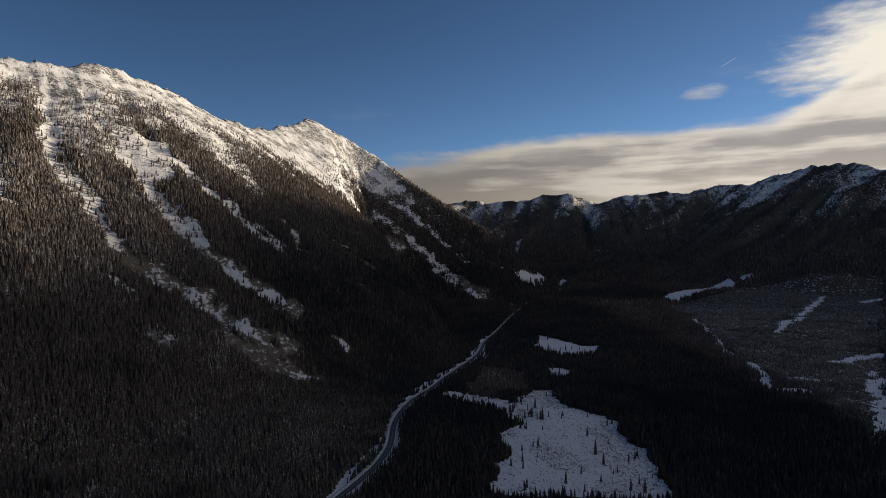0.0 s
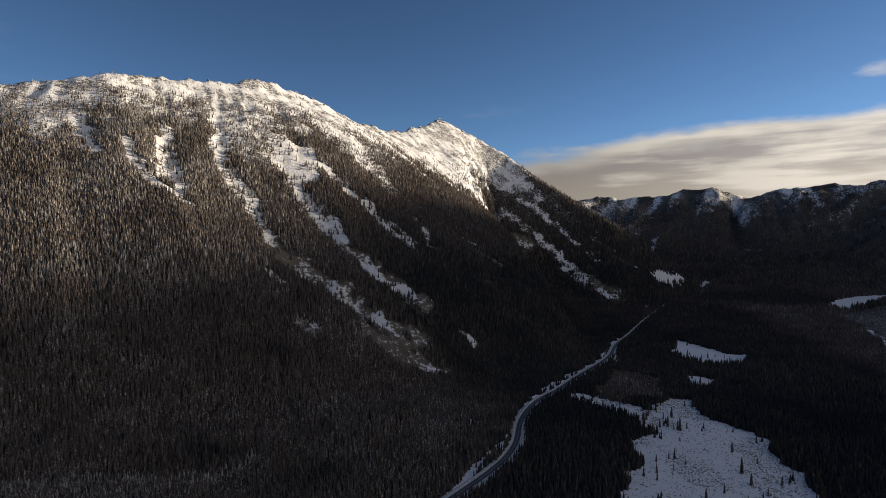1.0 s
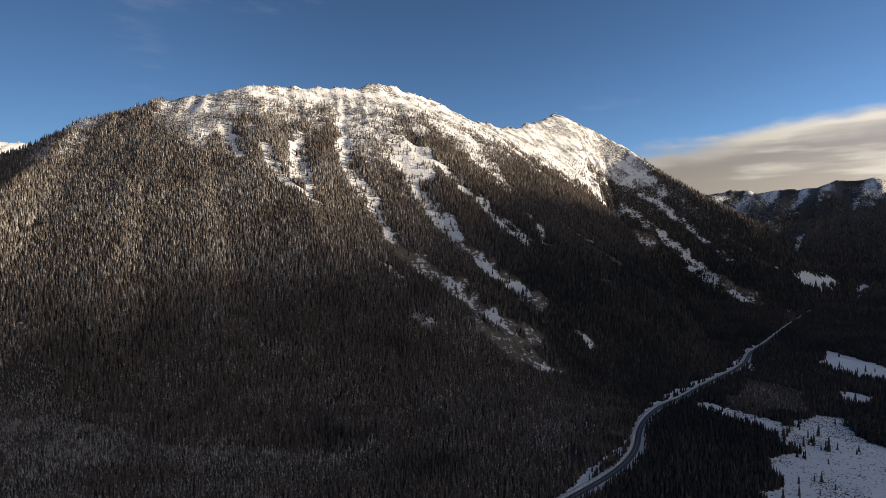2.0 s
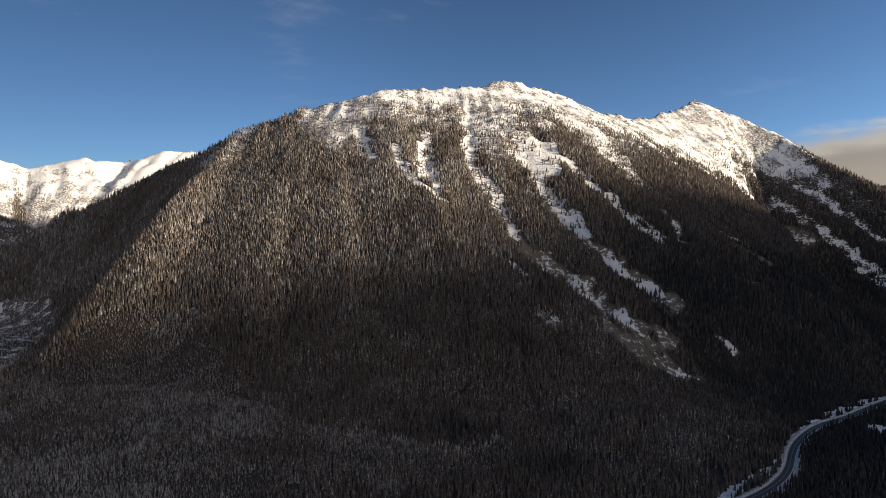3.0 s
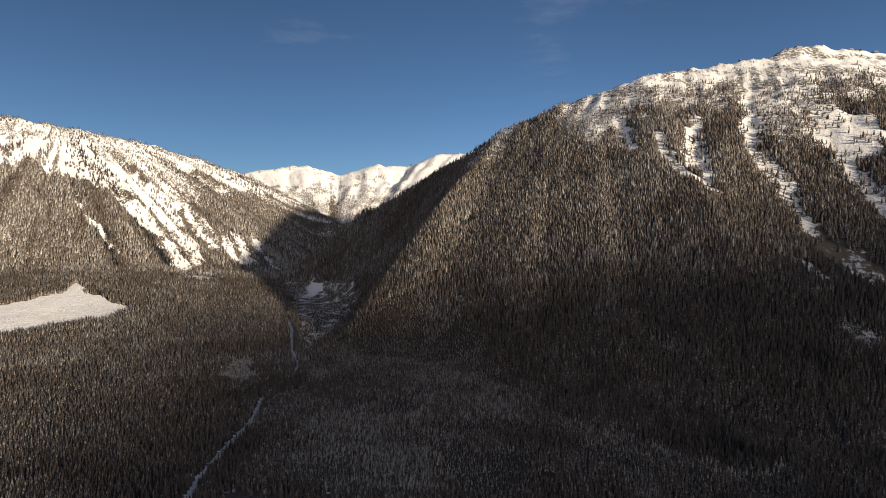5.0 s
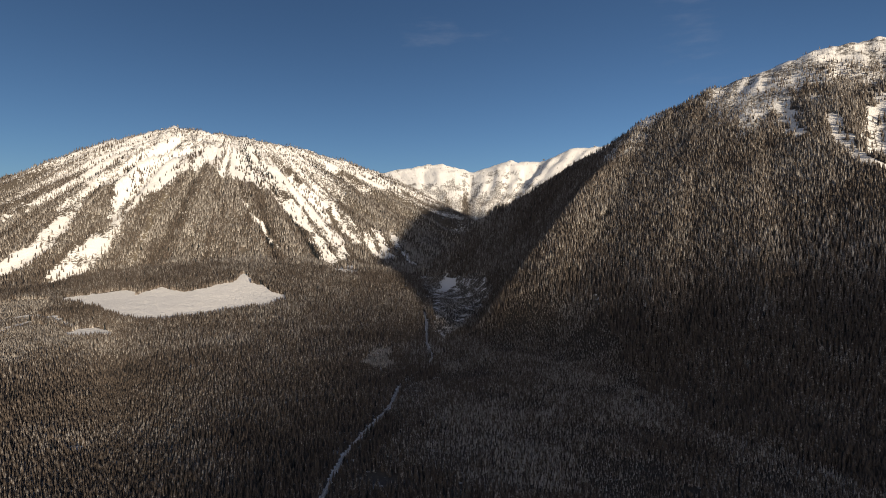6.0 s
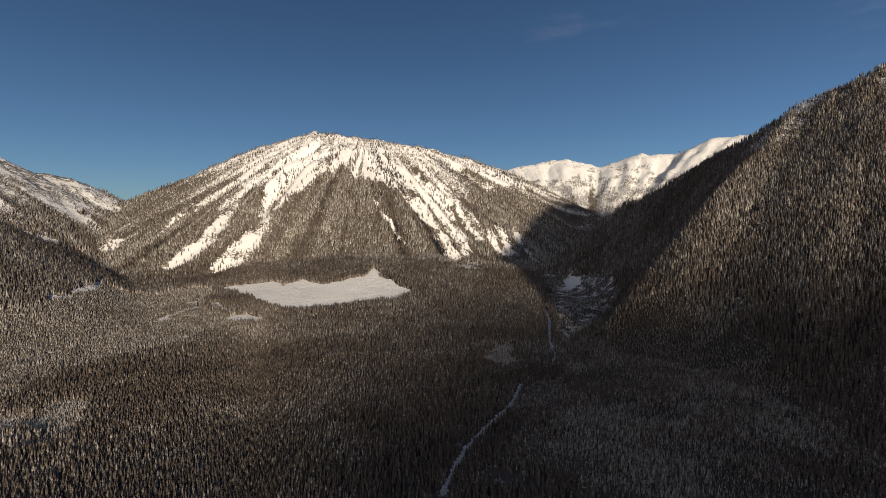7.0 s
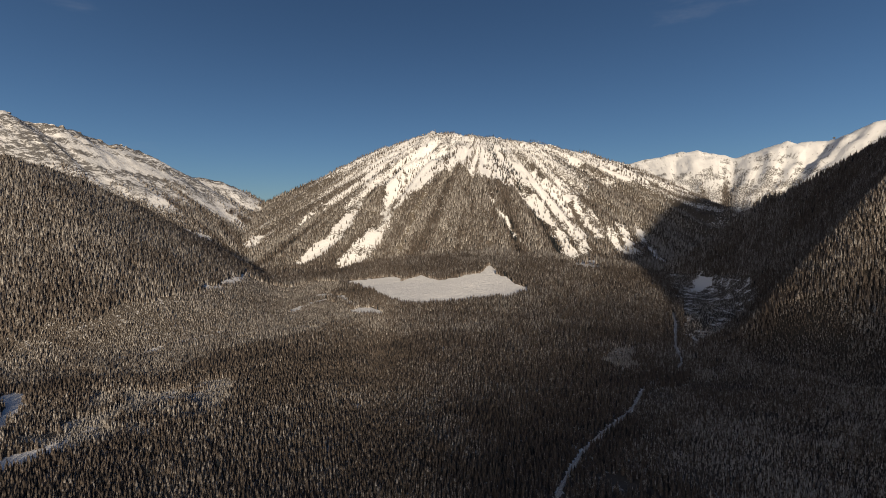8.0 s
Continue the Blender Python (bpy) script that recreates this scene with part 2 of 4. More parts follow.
area('grove', (-2395, -982), (-2444, -920), (-2179, -824), (-2095, -855), (-2011, -888), (-1937, -928), (-1846, -974), (-1895, -1096), (-1961, -996), (-2049, -959), (-2147, -946), (-2273, -955))
area('grove', (-2760, 10), (-2880, 108), (-3033, 258), (-2931, 359), (-2822, 525), (-2566, 362), (-2617, 297), (-2551, 169), (-2473, 105), (-2547, 71))
area('grove', (-2268, -1362), (-2366, -1238), (-2329, -1073), (-2211, -1035), (-2115, -1057), (-2004, -1105), (-1949, -1164), (-2078, -1335))
strip('grove', 23, (-2780, -211), (-2675, -123), (-2603, -80))
strip('grove', 16, (-2472, -62), (-2336, -31))
strip('grove', 14, (-2884, -651), (-2761, -661), (-2608, -654))
strip('grove', 14, (-2968, -423), (-2798, -342), (-2740, -264))
strip('gully', 44, (-2628, -941), (-2340, -855), (-2133, -807), (-1995, -816), (-1856, -886))
strip('gully', 41, (-2463, -1009), (-2296, -987), (-2075, -986), (-1941, -1084))
strip('gully', 44, (-2668, -312), (-2484, -177), (-2364, -97), (-2213, -47), (-1851, 13))
strip('gully', 38, (-2844, -201), (-2730, -84), (-2501, -3), (-2312, 53))
strip('gully', 20, (-2503, -433), (-2215, -269))
strip('rib', 42, (-2914, -626), (-2623, -629), (-2201, -605), (-1951, -565))
strip('rib', 24, (-2395, -723), (-2121, -716), (-1963, -722))
strip('rib', 26, (-2524, -973), (-2251, -917), (-2023, -913))
strip('rib', 26, (-2689, -259), (-2464, -114), (-2310, -45))
strip('gully', 24, (-2363, -668), (-2136, -672), (-1971, -668))
strip('rib', 31, (-2755, -394), (-2431, -286), (-2218, -182))
strip('gully', 29, (-2862, -811), (-2566, -816), (-2365, -822))
strip('gully', 27, (-2889, -550), (-2682, -412))
strip('chute', 41, (-2696, -288), (-2607, -164), (-2459, -69), (-2321, -3), (-2019, 45))
strip('chute', 40, (-2672, -341), (-2541, -194), (-2406, -118), (-2253, -64), (-1936, -8))
strip('chute', 24, (-2671, -51), (-2521, 34), (-2450, 69))
strip('chute', 26, (-2800, -128), (-2674, -43))
strip('chute', 33, (-2489, -879), (-2378, -869), (-2186, -811))
strip('chute', 15, (-2336, -1222), (-2243, -1261), (-2180, -1278))
strip('chute', 18, (-2489, -431), (-2388, -364), (-2285, -301), (-2197, -244))
# hillside south of the valley: a track edge and small openings
strip('snow', 8, (-1420, -976), (-1243, -900), (-1167, -878), (-1079, -859))
strip('chute', 26, (-1974, -1661), (-1985, -1615), (-2047, -1578))
area('chute', (-2333, -1922), (-2468, -1961), (-2495, -1880), (-2446, -1728), (-2355, -1729), (-2353, -1824))
strip('snow', 6, (-721, -758), (-761, -745), (-846, -723), (-954, -703))
strip('snow', 6, (-1111, -680), (-1254, -668), (-1310, -656))
area('frost', (-582, -654), (-577, -571), (-608, -536), (-648, -513), (-622, -458), (-576, -442), (-516, -436), (-475, -460), (-436, -472), (-418, -496), (-461, -575), (-527, -609))
area('young', (-643, -901), (-684, -894), (-771, -873), (-880, -854), (-1060, -852), (-1385, -953), (-1542, -817), (-1536, -737), (-1294, -656), (-1117, -486), (-973, -523), (-841, -600), (-668, -606), (-590, -727), (-552, -779))
area('frost', (-415, -579), (-456, -600), (-441, -514), (-409, -479), (-396, -512))
area('meadow', (-533, -754), (-545, -713), (-508, -683), (-464, -644), (-429, -613))
area('meadow', (-390, -561), (-403, -534), (-414, -529), (-397, -510), (-385, -519), (-379, -546))
# main mountain, north face: avalanche tracks
strip('chute', 35, (-256, 2818), (-182, 2750), (-112, 2663), (-47, 2578), (2, 2509), (44, 2482))
strip('chute', 34, (-393, 2425), (-346, 2746), (-256, 2671), (-184, 2589), (-137, 2526), (-79, 2457), (-20, 2393))
strip('chute', 37, (-20, 2393), (24, 2330), (65, 2261))
strip('brush', 51, (65, 2261), (123, 2194), (187, 2134))
strip('chute', 29, (104, 2197), (141, 2168), (186, 2123))
strip('chute', 25, (-42, 2369), (-2, 2319), (61, 2239))
strip('chute', 18, (-346, 1569), (-297, 1577), (-254, 1568), (-209, 1594))
strip('brush', 46, (-271, 2564), (-188, 2486))
strip('chute', 21, (-270, 2557), (-193, 2487))
strip('chute', 15, (-393, 1566), (-359, 1552))
strip('chute', 17, (-467, 1420), (-437, 1411), (-406, 1404))
strip('chute', 14, (-542, 1474), (-510, 1472))
strip('chute', 13, (-387, 1308), (-369, 1312))
strip('brush', 22, (-345, 1251), (-313, 1235))
strip('chute', 13, (-302, 1370), (-272, 1371), (-248, 1367))
strip('brush', 19, (-230, 1337), (-202, 1337), (-174, 1334))
strip('chute', 15, (-235, 1181), (-213, 1201), (-185, 1201))
strip('chute', 21, (95, 2534), (138, 2477), (188, 2414))
strip('chute', 20, (201, 2383), (258, 2370))
strip('chute', 20, (70, 2433), (107, 2372))
strip('chute', 31, (-329, 2961), (-249, 2892))
strip('chute', 21, (-508, 958), (-475, 960), (-440, 956))
strip('chute', 25, (-426, 943), (-400, 946), (-368, 932))
strip('chute', 15, (-366, 932), (-335, 915))
strip('brush', 38, (-531, 953), (-470, 956), (-407, 949), (-339, 921), (-274, 920))
strip('brush', 30, (-355, 883), (-315, 868), (-273, 864), (-225, 868))
strip('chute', 14, (-254, 868), (-231, 875), (-202, 888))
strip('brush', 29, (-404, 1046), (-357, 1037), (-286, 1016))
strip('chute', 16, (-344, 1033), (-306, 1028))
strip('chute', 13, (-539, 881), (-516, 876))
strip('frost', 25, (-432, 802), (-415, 800))
strip('chute', 29, (-1156, 1066), (-1103, 1020), (-1010, 972))
strip('chute', 21, (-999, 1040), (-952, 1000), (-873, 955), (-828, 948))
strip('chute', 43, (-990, 1154), (-866, 1010), (-812, 975))
strip('chute', 18, (-823, 942), (-794, 954), (-743, 936))
strip('chute', 35, (-1060, 1467), (-930, 1286), (-829, 1143), (-768, 1105), (-698, 1068))
strip('chute', 31, (-698, 1068), (-637, 1010), (-574, 972), (-540, 951))
strip('chute', 29, (-540, 951), (-482, 932), (-438, 943))
strip('chute', 34, (-816, 1368), (-740, 1269), (-664, 1211))
strip('chute', 39, (-664, 1211), (-584, 1147), (-518, 1089), (-467, 1064))
strip('chute', 22, (-467, 1064), (-428, 1053), (-385, 1029))
strip('chute', 38, (-656, 1337), (-565, 1289), (-501, 1263))
strip('chute', 30, (-501, 1263), (-414, 1202), (-350, 1173))
strip('chute', 12, (-543, 872), (-509, 875))
strip('chute', 31, (-425, 936), (-376, 929), (-346, 924))
strip('chute', 21, (-365, 1026), (-320, 1014), (-282, 1003))
strip('chute', 14, (-267, 862), (-238, 864), (-204, 882))
strip('chute', 20, (-356, 1291), (-323, 1231))
strip('brush', 16, (-538, 947), (-469, 928), (-412, 934), (-338, 918))
strip('brush', 11, (-338, 918), (-297, 892), (-238, 864), (-203, 878))
area('chute', (-842, 1420), (-798, 1401), (-766, 1411), (-710, 1382), (-664, 1347), (-629, 1254), (-624, 1201), (-645, 1205), (-703, 1258), (-749, 1297), (-787, 1333))
strip('chute', 39, (-966, 1128), (-861, 1018), (-798, 966))
strip('brush', 14, (-491, 941), (-430, 929), (-369, 927), (-305, 901), (-251, 886), (-197, 877))
strip('chute', 10, (-491, 941), (-431, 932), (-375, 930))
strip('chute', 8, (-364, 926), (-305, 901))
strip('chute', 7, (-278, 896), (-243, 887), (-199, 880))
strip('chute', 11, (-480, 1059), (-404, 1038), (-344, 1028), (-287, 1008))
strip('chute', 8, (-199, 986), (-173, 966))
strip('chute', 7, (-541, 873), (-519, 877))
strip('chute', 13, (-474, 1232), (-407, 1229), (-360, 1202))
strip('chute', 14, (-529, 1113), (-466, 1068), (-431, 1066))
strip('chute', 7, (-173, 761), (-151, 741))
strip('chute', 7, (-127, 690), (-110, 665))
# spurs and a hollow on the south end of the main mountain
strip('rib', 40, (-1880, 560), (-1850, 480), (-1812, 400))
strip('gully', 36, (-1596, 671), (-1569, 585), (-1521, 498), (-1426, 427))
strip('rib', 36, (-1344, 664), (-1208, 547), (-1136, 474), (-1068, 420))
# stands of tall dark spruce, and young growth below them
area('mature', (-1090, 354), (-1034, 431), (-924, 528), (-792, 622), (-666, 696), (-572, 740), (-488, 736), (-461, 657), (-457, 593), (-368, 505), (-397, 457), (-464, 447), (-487, 406), (-540, 396), (-631, 414), (-743, 434), (-856, 459), (-944, 451), (-1003, 393))
area('mature', (-438, 675), (-423, 729), (-372, 776), (-267, 783), (-191, 560), (-218, 535), (-283, 594), (-373, 644))
area('young', (-1044, 321), (-1000, 392), (-936, 447), (-838, 449), (-736, 424), (-607, 398), (-498, 389), (-451, 434), (-384, 442), (-348, 478), (-328, 515), (-274, 464), (-283, 403), (-502, 29), (-699, 64), (-848, 175), (-988, 276))
strip('frost', 6, (-427, 428), (-371, 436), (-332, 455), (-334, 505))
strip('frost', 9, (-516, 96), (-575, 181), (-617, 252))
strip('chute', 7, (-944, 451), (-914, 463))
strip('frost', 10, (-941, 150), (-1087, 227), (-1303, 341))
strip('creek', 9, (-870, 473), (-788, 444), (-712, 431), (-610, 418), (-512, 400), (-439, 423), (-376, 442), (-315, 449))
strip('creek', 13, (-1502, 219), (-1127, 153), (-947, 138), (-837, 130))
area('clearcut', (-1948, 271), (-1747, 356), (-1436, 407), (-1352, 361), (-1133, 260), (-1005, 190), (-1109, 187), (-1358, 222))
area('meadow', (-1721, 317), (-1762, 346), (-1701, 360), (-1620, 310), (-1584, 276))
area('frost', (-851, 17), (-958, 52), (-954, 92), (-827, 57))
# snow on the uphill verge of the highway, its lay-bys, and thin snow in the brush beside the bog
strip('snow', 6, (-110, 476), (-79, 559), (-71, 637), (-70, 725), (-53, 797), (-10, 910), (46, 1070), (83, 1246))
strip('snow', 14, (97, 1328), (97, 1272))
strip('snow', 10, (85, 1159), (81, 1080))
strip('snow', 11, (-27, 863), (-18, 853))
strip('snow', 9, (16, 1016), (31, 1039), (63, 1098))
strip('snow', 8, (231, 1797), (253, 1665))
strip('snow', 10, (-64, 800), (-45, 813))
strip('snow', 7, (2, 823), (31, 794), (59, 783))
strip('snow', 7, (62, 767), (83, 751), (90, 700))
strip('snow', 6, (-58, 611), (-55, 649))
area('meadow', (-1548, -732), (-1588, -587), (-1532, -528), (-1595, -488), (-1528, -416), (-1630, -317), (-1731, -298), (-1606, -243), (-1458, -138), (-1386, -190), (-1302, -321), (-1268, -458), (-1371, -550))
strip('snow', 24, (-1359, -696), (-1313, -632), (-1238, -559))
area('meadow', (-1154, -541), (-1215, -512), (-1171, -460), (-1127, -449), (-1133, -492))
strip('snow', 16, (-1134, -671), (-1216, -671), (-1295, -656))
strip('snow', 10, (-1588, 171), (-1705, 200))
area('bog', (140, 840), (164, 851), (180, 768), (208, 724), (225, 687), (212, 628), (230, 587), (203, 484), (60, 488), (49, 556), (73, 589), (65, 633), (95, 680), (90, 754))
strip('bog', 30, (12, 819), (53, 790), (93, 744))
area('bog', (224, 1322), (269, 1286), (334, 1181), (295, 1107), (238, 1112), (211, 1187))
area('bog', (183, 991), (231, 981), (209, 928), (182, 940))
area('young', (78, 999), (127, 976), (137, 847), (62, 796), (21, 840))
area('meadow', (861, 2163), (1043, 2458), (1350, 2713), (1427, 2646), (1570, 2584), (1413, 2619), (1219, 2503), (864, 2012))
strip('snow', 12, (738, 1602), (683, 1403), (646, 1277), (583, 1137), (575, 1070))
strip('snow', 16, (581, 1009), (524, 886), (522, 831), (557, 837))
strip('snow', 13, (567, 902), (611, 883))
strip('snow', 19, (736, 1019), (811, 1053), (881, 1077))
strip('snow', 15, (749, 941), (643, 800), (522, 638))
strip('snow', 16, (826, 1337), (923, 1468), (1073, 1614))
strip('snow', 12, (1081, 1638), (1576, 2229))
strip('snow', 22, (1533, 1978), (1706, 2085))
strip('snow', 10, (592, 1430), (616, 1433))
strip('snow', 19, (953, 3428), (1031, 3387))
strip('snow', 46, (351, 2386), (475, 2585), (585, 2789), (669, 3035))
strip('snow', 27, (317, 2856), (504, 3595))
area('scrub', (775, 1874), (1396, 2587), (1861, 2276), (479, 585), (574, 836), (573, 986), (648, 1276))
strip('snow', 10, (-55, 796), (-24, 876), (15, 978), (50, 1064))
strip('snow', 16, (93, 1272), (82, 1206))
strip('snow', 29, (231, 2093), (269, 1901))
strip('chute', 16, (1404, 3901), (1258, 3475))
strip('chute', 12, (1448, 3802), (1343, 3508))
strip('chute', 12, (1506, 3798), (1449, 3517))
strip('chute', 16, (1624, 3644), (1520, 3579))
strip('chute', 32, (2233, 3256), (1969, 3213), (1774, 3352))
strip('chute', 24, (2348, 3136), (2225, 2815))

ROAD = [(-115, 438), (-101, 472), (-83, 515), (-69, 556), (-61, 597), (-61, 638), (-65, 672), (-60, 724), (-53, 759), (-44, 793), (-23, 832), (0, 907), (30, 995), (56, 1067), (78, 1146), (93, 1245), (133, 1370), (162, 1478), (216, 1685), (294, 1956), (367, 2189), (530, 2480), (640, 2845)]
TRAIL = [(-437, -30), (-470, -24), (-530, -9), (-587, 14), (-639, 42), (-692, 58), (-739, 69), (-776, 89), (-834, 124), (-880, 141), (-985, 148), (-1178, 179), (-1306, 193)]
ROAD_WIDE, TRAIL_WIDE = 8.0, 3.0


def boxed(x, y, points, reach):
    px, py = [p[0] for p in points], [p[1] for p in points]
    return (x > min(px) - reach) & (x < max(px) + reach) & (y > min(py) - reach) & (y < max(py) + reach)


def raw_land(x, y):
    z = floor_height(x, y)
    line, most, where = np.full(x.shape, 2000.0), np.full(x.shape, -1e9), np.zeros(x.shape)
    rough = fbm(x, y, 420, 5, 11)
    for i, (crest, fall, trees, ribs, uneven) in enumerate(RANGES):
        if crest is MAIN:                       # an even fall square to its long crest
            d, _, h, _ = along(x, y, crest)
            h = h - fall * d
            bend = (x > -900) & (x < 500) & (y > 1150) & (d > 25)
            if bend.any():                      # the hollow under the northern peak is rounded
                bx, by, total, step = x[bend], y[bend], h[bend] * 2, 45 + 0.12 * d[bend]
                for turn in range(6):
                    e, _, v, _ = along(bx + step * math.cos(turn * 1.047), by + step * math.sin(turn * 1.047), crest)
                    total = total + v - fall * e
                h[bend] += (total / 8 - h[bend]) * smooth(d[bend], 25, 140)
        else:
            h, d = under_crest(x, y, crest, fall)
        dx, dy = crest[-1][0] - crest[0][0], crest[-1][1] - crest[0][1]
        run = (x * dx + y * dy) / math.hypot(dx, dy)
        if crest is FRONT or crest is FRONT_RIB:     # its tracks fan out from the summit
            run = 1500 * np.arctan2(y + 600, x + 3420)
        elif crest is BACK:                          # a bowl whose flutes draw together towards its mouth
            run = 1300 * np.arctan2(y - 650, -2900 - x)
        wide = smooth(d, 0, 260) * smooth(d, 1500, 500)
        rib = (1 - 2 * np.abs(fbm(run + 50 * rough, d * 0.08, 170, 3, 40 + i))) * 26 * ribs * wide
        h = h + rib + uneven * rough * (5 + 20 * smooth(d, 0, 200)) * smooth(h + fall * d, 60, 300)
        high = smooth(h, 320, 600)
        flutes = 1 - 2 * np.abs(fbm(run + 25 * rough, d * 0.15, 34 if crest is BACK else 52, 3, 90 + i))
        h = h + (2.5 * (1 - 2 * np.abs(fbm(x, y, 80, 3, 23))) + (2.6 if crest is MAIN else 6.0) * flutes * smooth(d, 0, 80) + 3.5 * fbm(x, y, 30, 4, 29)) * high
        h = h + ((20 - 44 * np.abs(fbm(run, run * 0, 330, 4, 124 + i))) if crest is FAR or crest is RIGHT else 17 * fbm(run, run * 0, 150, 5, 120 + i) if crest is BACK else 9 * fbm(run, run * 0, 75, 4, 120 + i)) * np.exp(-d / 45) * smooth(h, 380, 520)      # broken crest
        k = 45.0
        m = np.clip(0.5 + 0.5 * (h - z) / k, 0, 1)
        z = z * (1 - m) + h * m + k * m * (1 - m) * 0.5
        if i == 0:
            trees = trees + 45 * smooth(y, 1250, 950) + 60 * smooth(y, 2350, 2700)      # forest climbs to the crest on the nose
        line = np.where(h > most, trees, line)
        where = np.where(h > most, run + 7000 * (1 if crest is FRONT_RIB else i), where)
        most = np.maximum(most, h)
    for kind, width, points in STRIPS:          # avalanche tracks lie in shallow gullies
        if kind in ("chute", "brush"):
            near = boxed(x, y, points, 3 * width)
            if near.any():
                d, run = along(x[near], y[near], points)[:2]
                whole = sum(math.hypot(q[0] - p[0], q[1] - p[1]) for p, q in zip(points, points[1:]))
                ends = smooth(run, 0, 0.3 * whole) * smooth(whole - run, 0, 0.2 * whole)
                z[near] -= 0.22 * width * np.exp(-(d / (0.9 * width)) ** 2) * smooth(z[near], 60, 140) * ends
        elif kind in ("gully", "rib"):
            near = boxed(x, y, points, 3 * width)
            if near.any():
                z[near] += (0.30 if kind == "rib" else -0.30) * width * np.exp(-(along(x[near], y[near], points)[0] / width) ** 2)
        elif kind == "creek":
            near = boxed(x, y, points, 90)
            if near.any():
                z[near] -= 5.0 * np.exp(-(along(x[near], y[near], points)[0] / 26.0) ** 2)
    return z, line, where


def land(x, y):
    """Height of the ground, the tree line's height there, and the run along the crest above."""
    x, y = np.atleast_1d(np.asarray(x, float)), np.atleast_1d(np.asarray(y, float))
    z, line, where = raw_land(x, y)
    for way, wide, lift in ((ROAD, ROAD_WIDE, 1.2), (TRAIL, TRAIL_WIDE, 0.4)):
        near = boxed(x, y, way, 60)
        if near.any():
            d, run, _, _ = along(x[near], y[near], way)
            m = smooth(d, wide * 3.2, wide * 0.9)
            z[near] = z[near] * (1 - m) + (way_height(way, run) + lift - 0.8) * m
    return z, line, where


def way_height(way, run, made={}):
    """A road's smoothed height along its run."""
    if id(way) not in made:
        legs = [math.hypot(q[0] - p[0], q[1] - p[1]) for p, q in zip(way, way[1:])]
        stops = np.concatenate([[0], np.cumsum(legs)])
        at = np.arange(0, stops[-1] + 20, 20.0)
        px, py = np.interp(at, stops, [p[0] for p in way]), np.interp(at, stops, [p[1] for p in way])
        z = raw_land(px, py)[0]
        z = np.convolve(np.pad(z, 7, mode="edge"), np.ones(15) / 15, mode="valid")
        made[id(way)] = (at, z)
    return np.interp(run, *made[id(way)])


def inside(x, y, corners):
    hit = np.zeros(x.shape, bool)
    for p, q in zip(corners, corners[1:] + corners[:1]):
        if p[1] != q[1]:
            hit ^= ((p[1] > y) != (q[1] > y)) & (x < (q[0] - p[0]) * (y - p[1]) / (q[1] - p[1]) + p[0])
    return hit


def plan_of(x, y):
    """The kinds of open ground at places in the plan, each 0 to 1."""
    kinds = {k: np.zeros(x.shape) for k in ("chute", "brush", "snow", "meadow", "bog", "frost", "young", "clearcut", "scrub", "way", "bare", "grove", "mature", "creek", "gully", "rib")}
    wx, wy = x + 8 * fbm(x, y, 45, 4, 91), y + 8 * fbm(x, y, 45, 4, 92)
    bend = fbm(x, y, 60, 3, 88)
    for kind, width, points in STRIPS:
        near = boxed(x, y, points, width + 15)
        if near.any():
            d = along(wx[near], wy[near], points)[0] + (0.35 * width) * fbm(x[near], y[near], 15, 3, 93)
            kinds[kind][near] = np.maximum(kinds[kind][near], smooth(d, 0.85 * width, 0.30 * width))
    for kind, corners in AREAS:
        near = boxed(x, y, corners, 20)
        if near.any():
            sway = 2.6 if kind in ("grove", "bare", "mature") else 1.0
            kinds[kind][near] = np.maximum(kinds[kind][near], inside(wx[near] + 12 * sway * bend[near], wy[near] + 9 * sway * fbm(x[near], y[near], 60, 3, 89), corners))
    for way, wide in ((ROAD, ROAD_WIDE * 1.5), (TRAIL, TRAIL_WIDE * 1.7)):
        near = boxed(x, y, way, 40)
        if near.any():
            kinds["way"][near] = np.maximum(kinds["way"][near], along(x[near], y[near], way)[0] + fbm(x[near], y[near], 25, 3, 95) < wide * 0.6)
    kinds["frost"] = kinds["frost"] * smooth(fbm(x, y, 32, 3, 94), -0.9, 0.0)
    return kinds


# ---------------------------------------------------------------- materials


def new_material(name):
    m = bpy.data.materials.new(name)
    m.use_nodes = True
    return m, Nodes(m.node_tree)


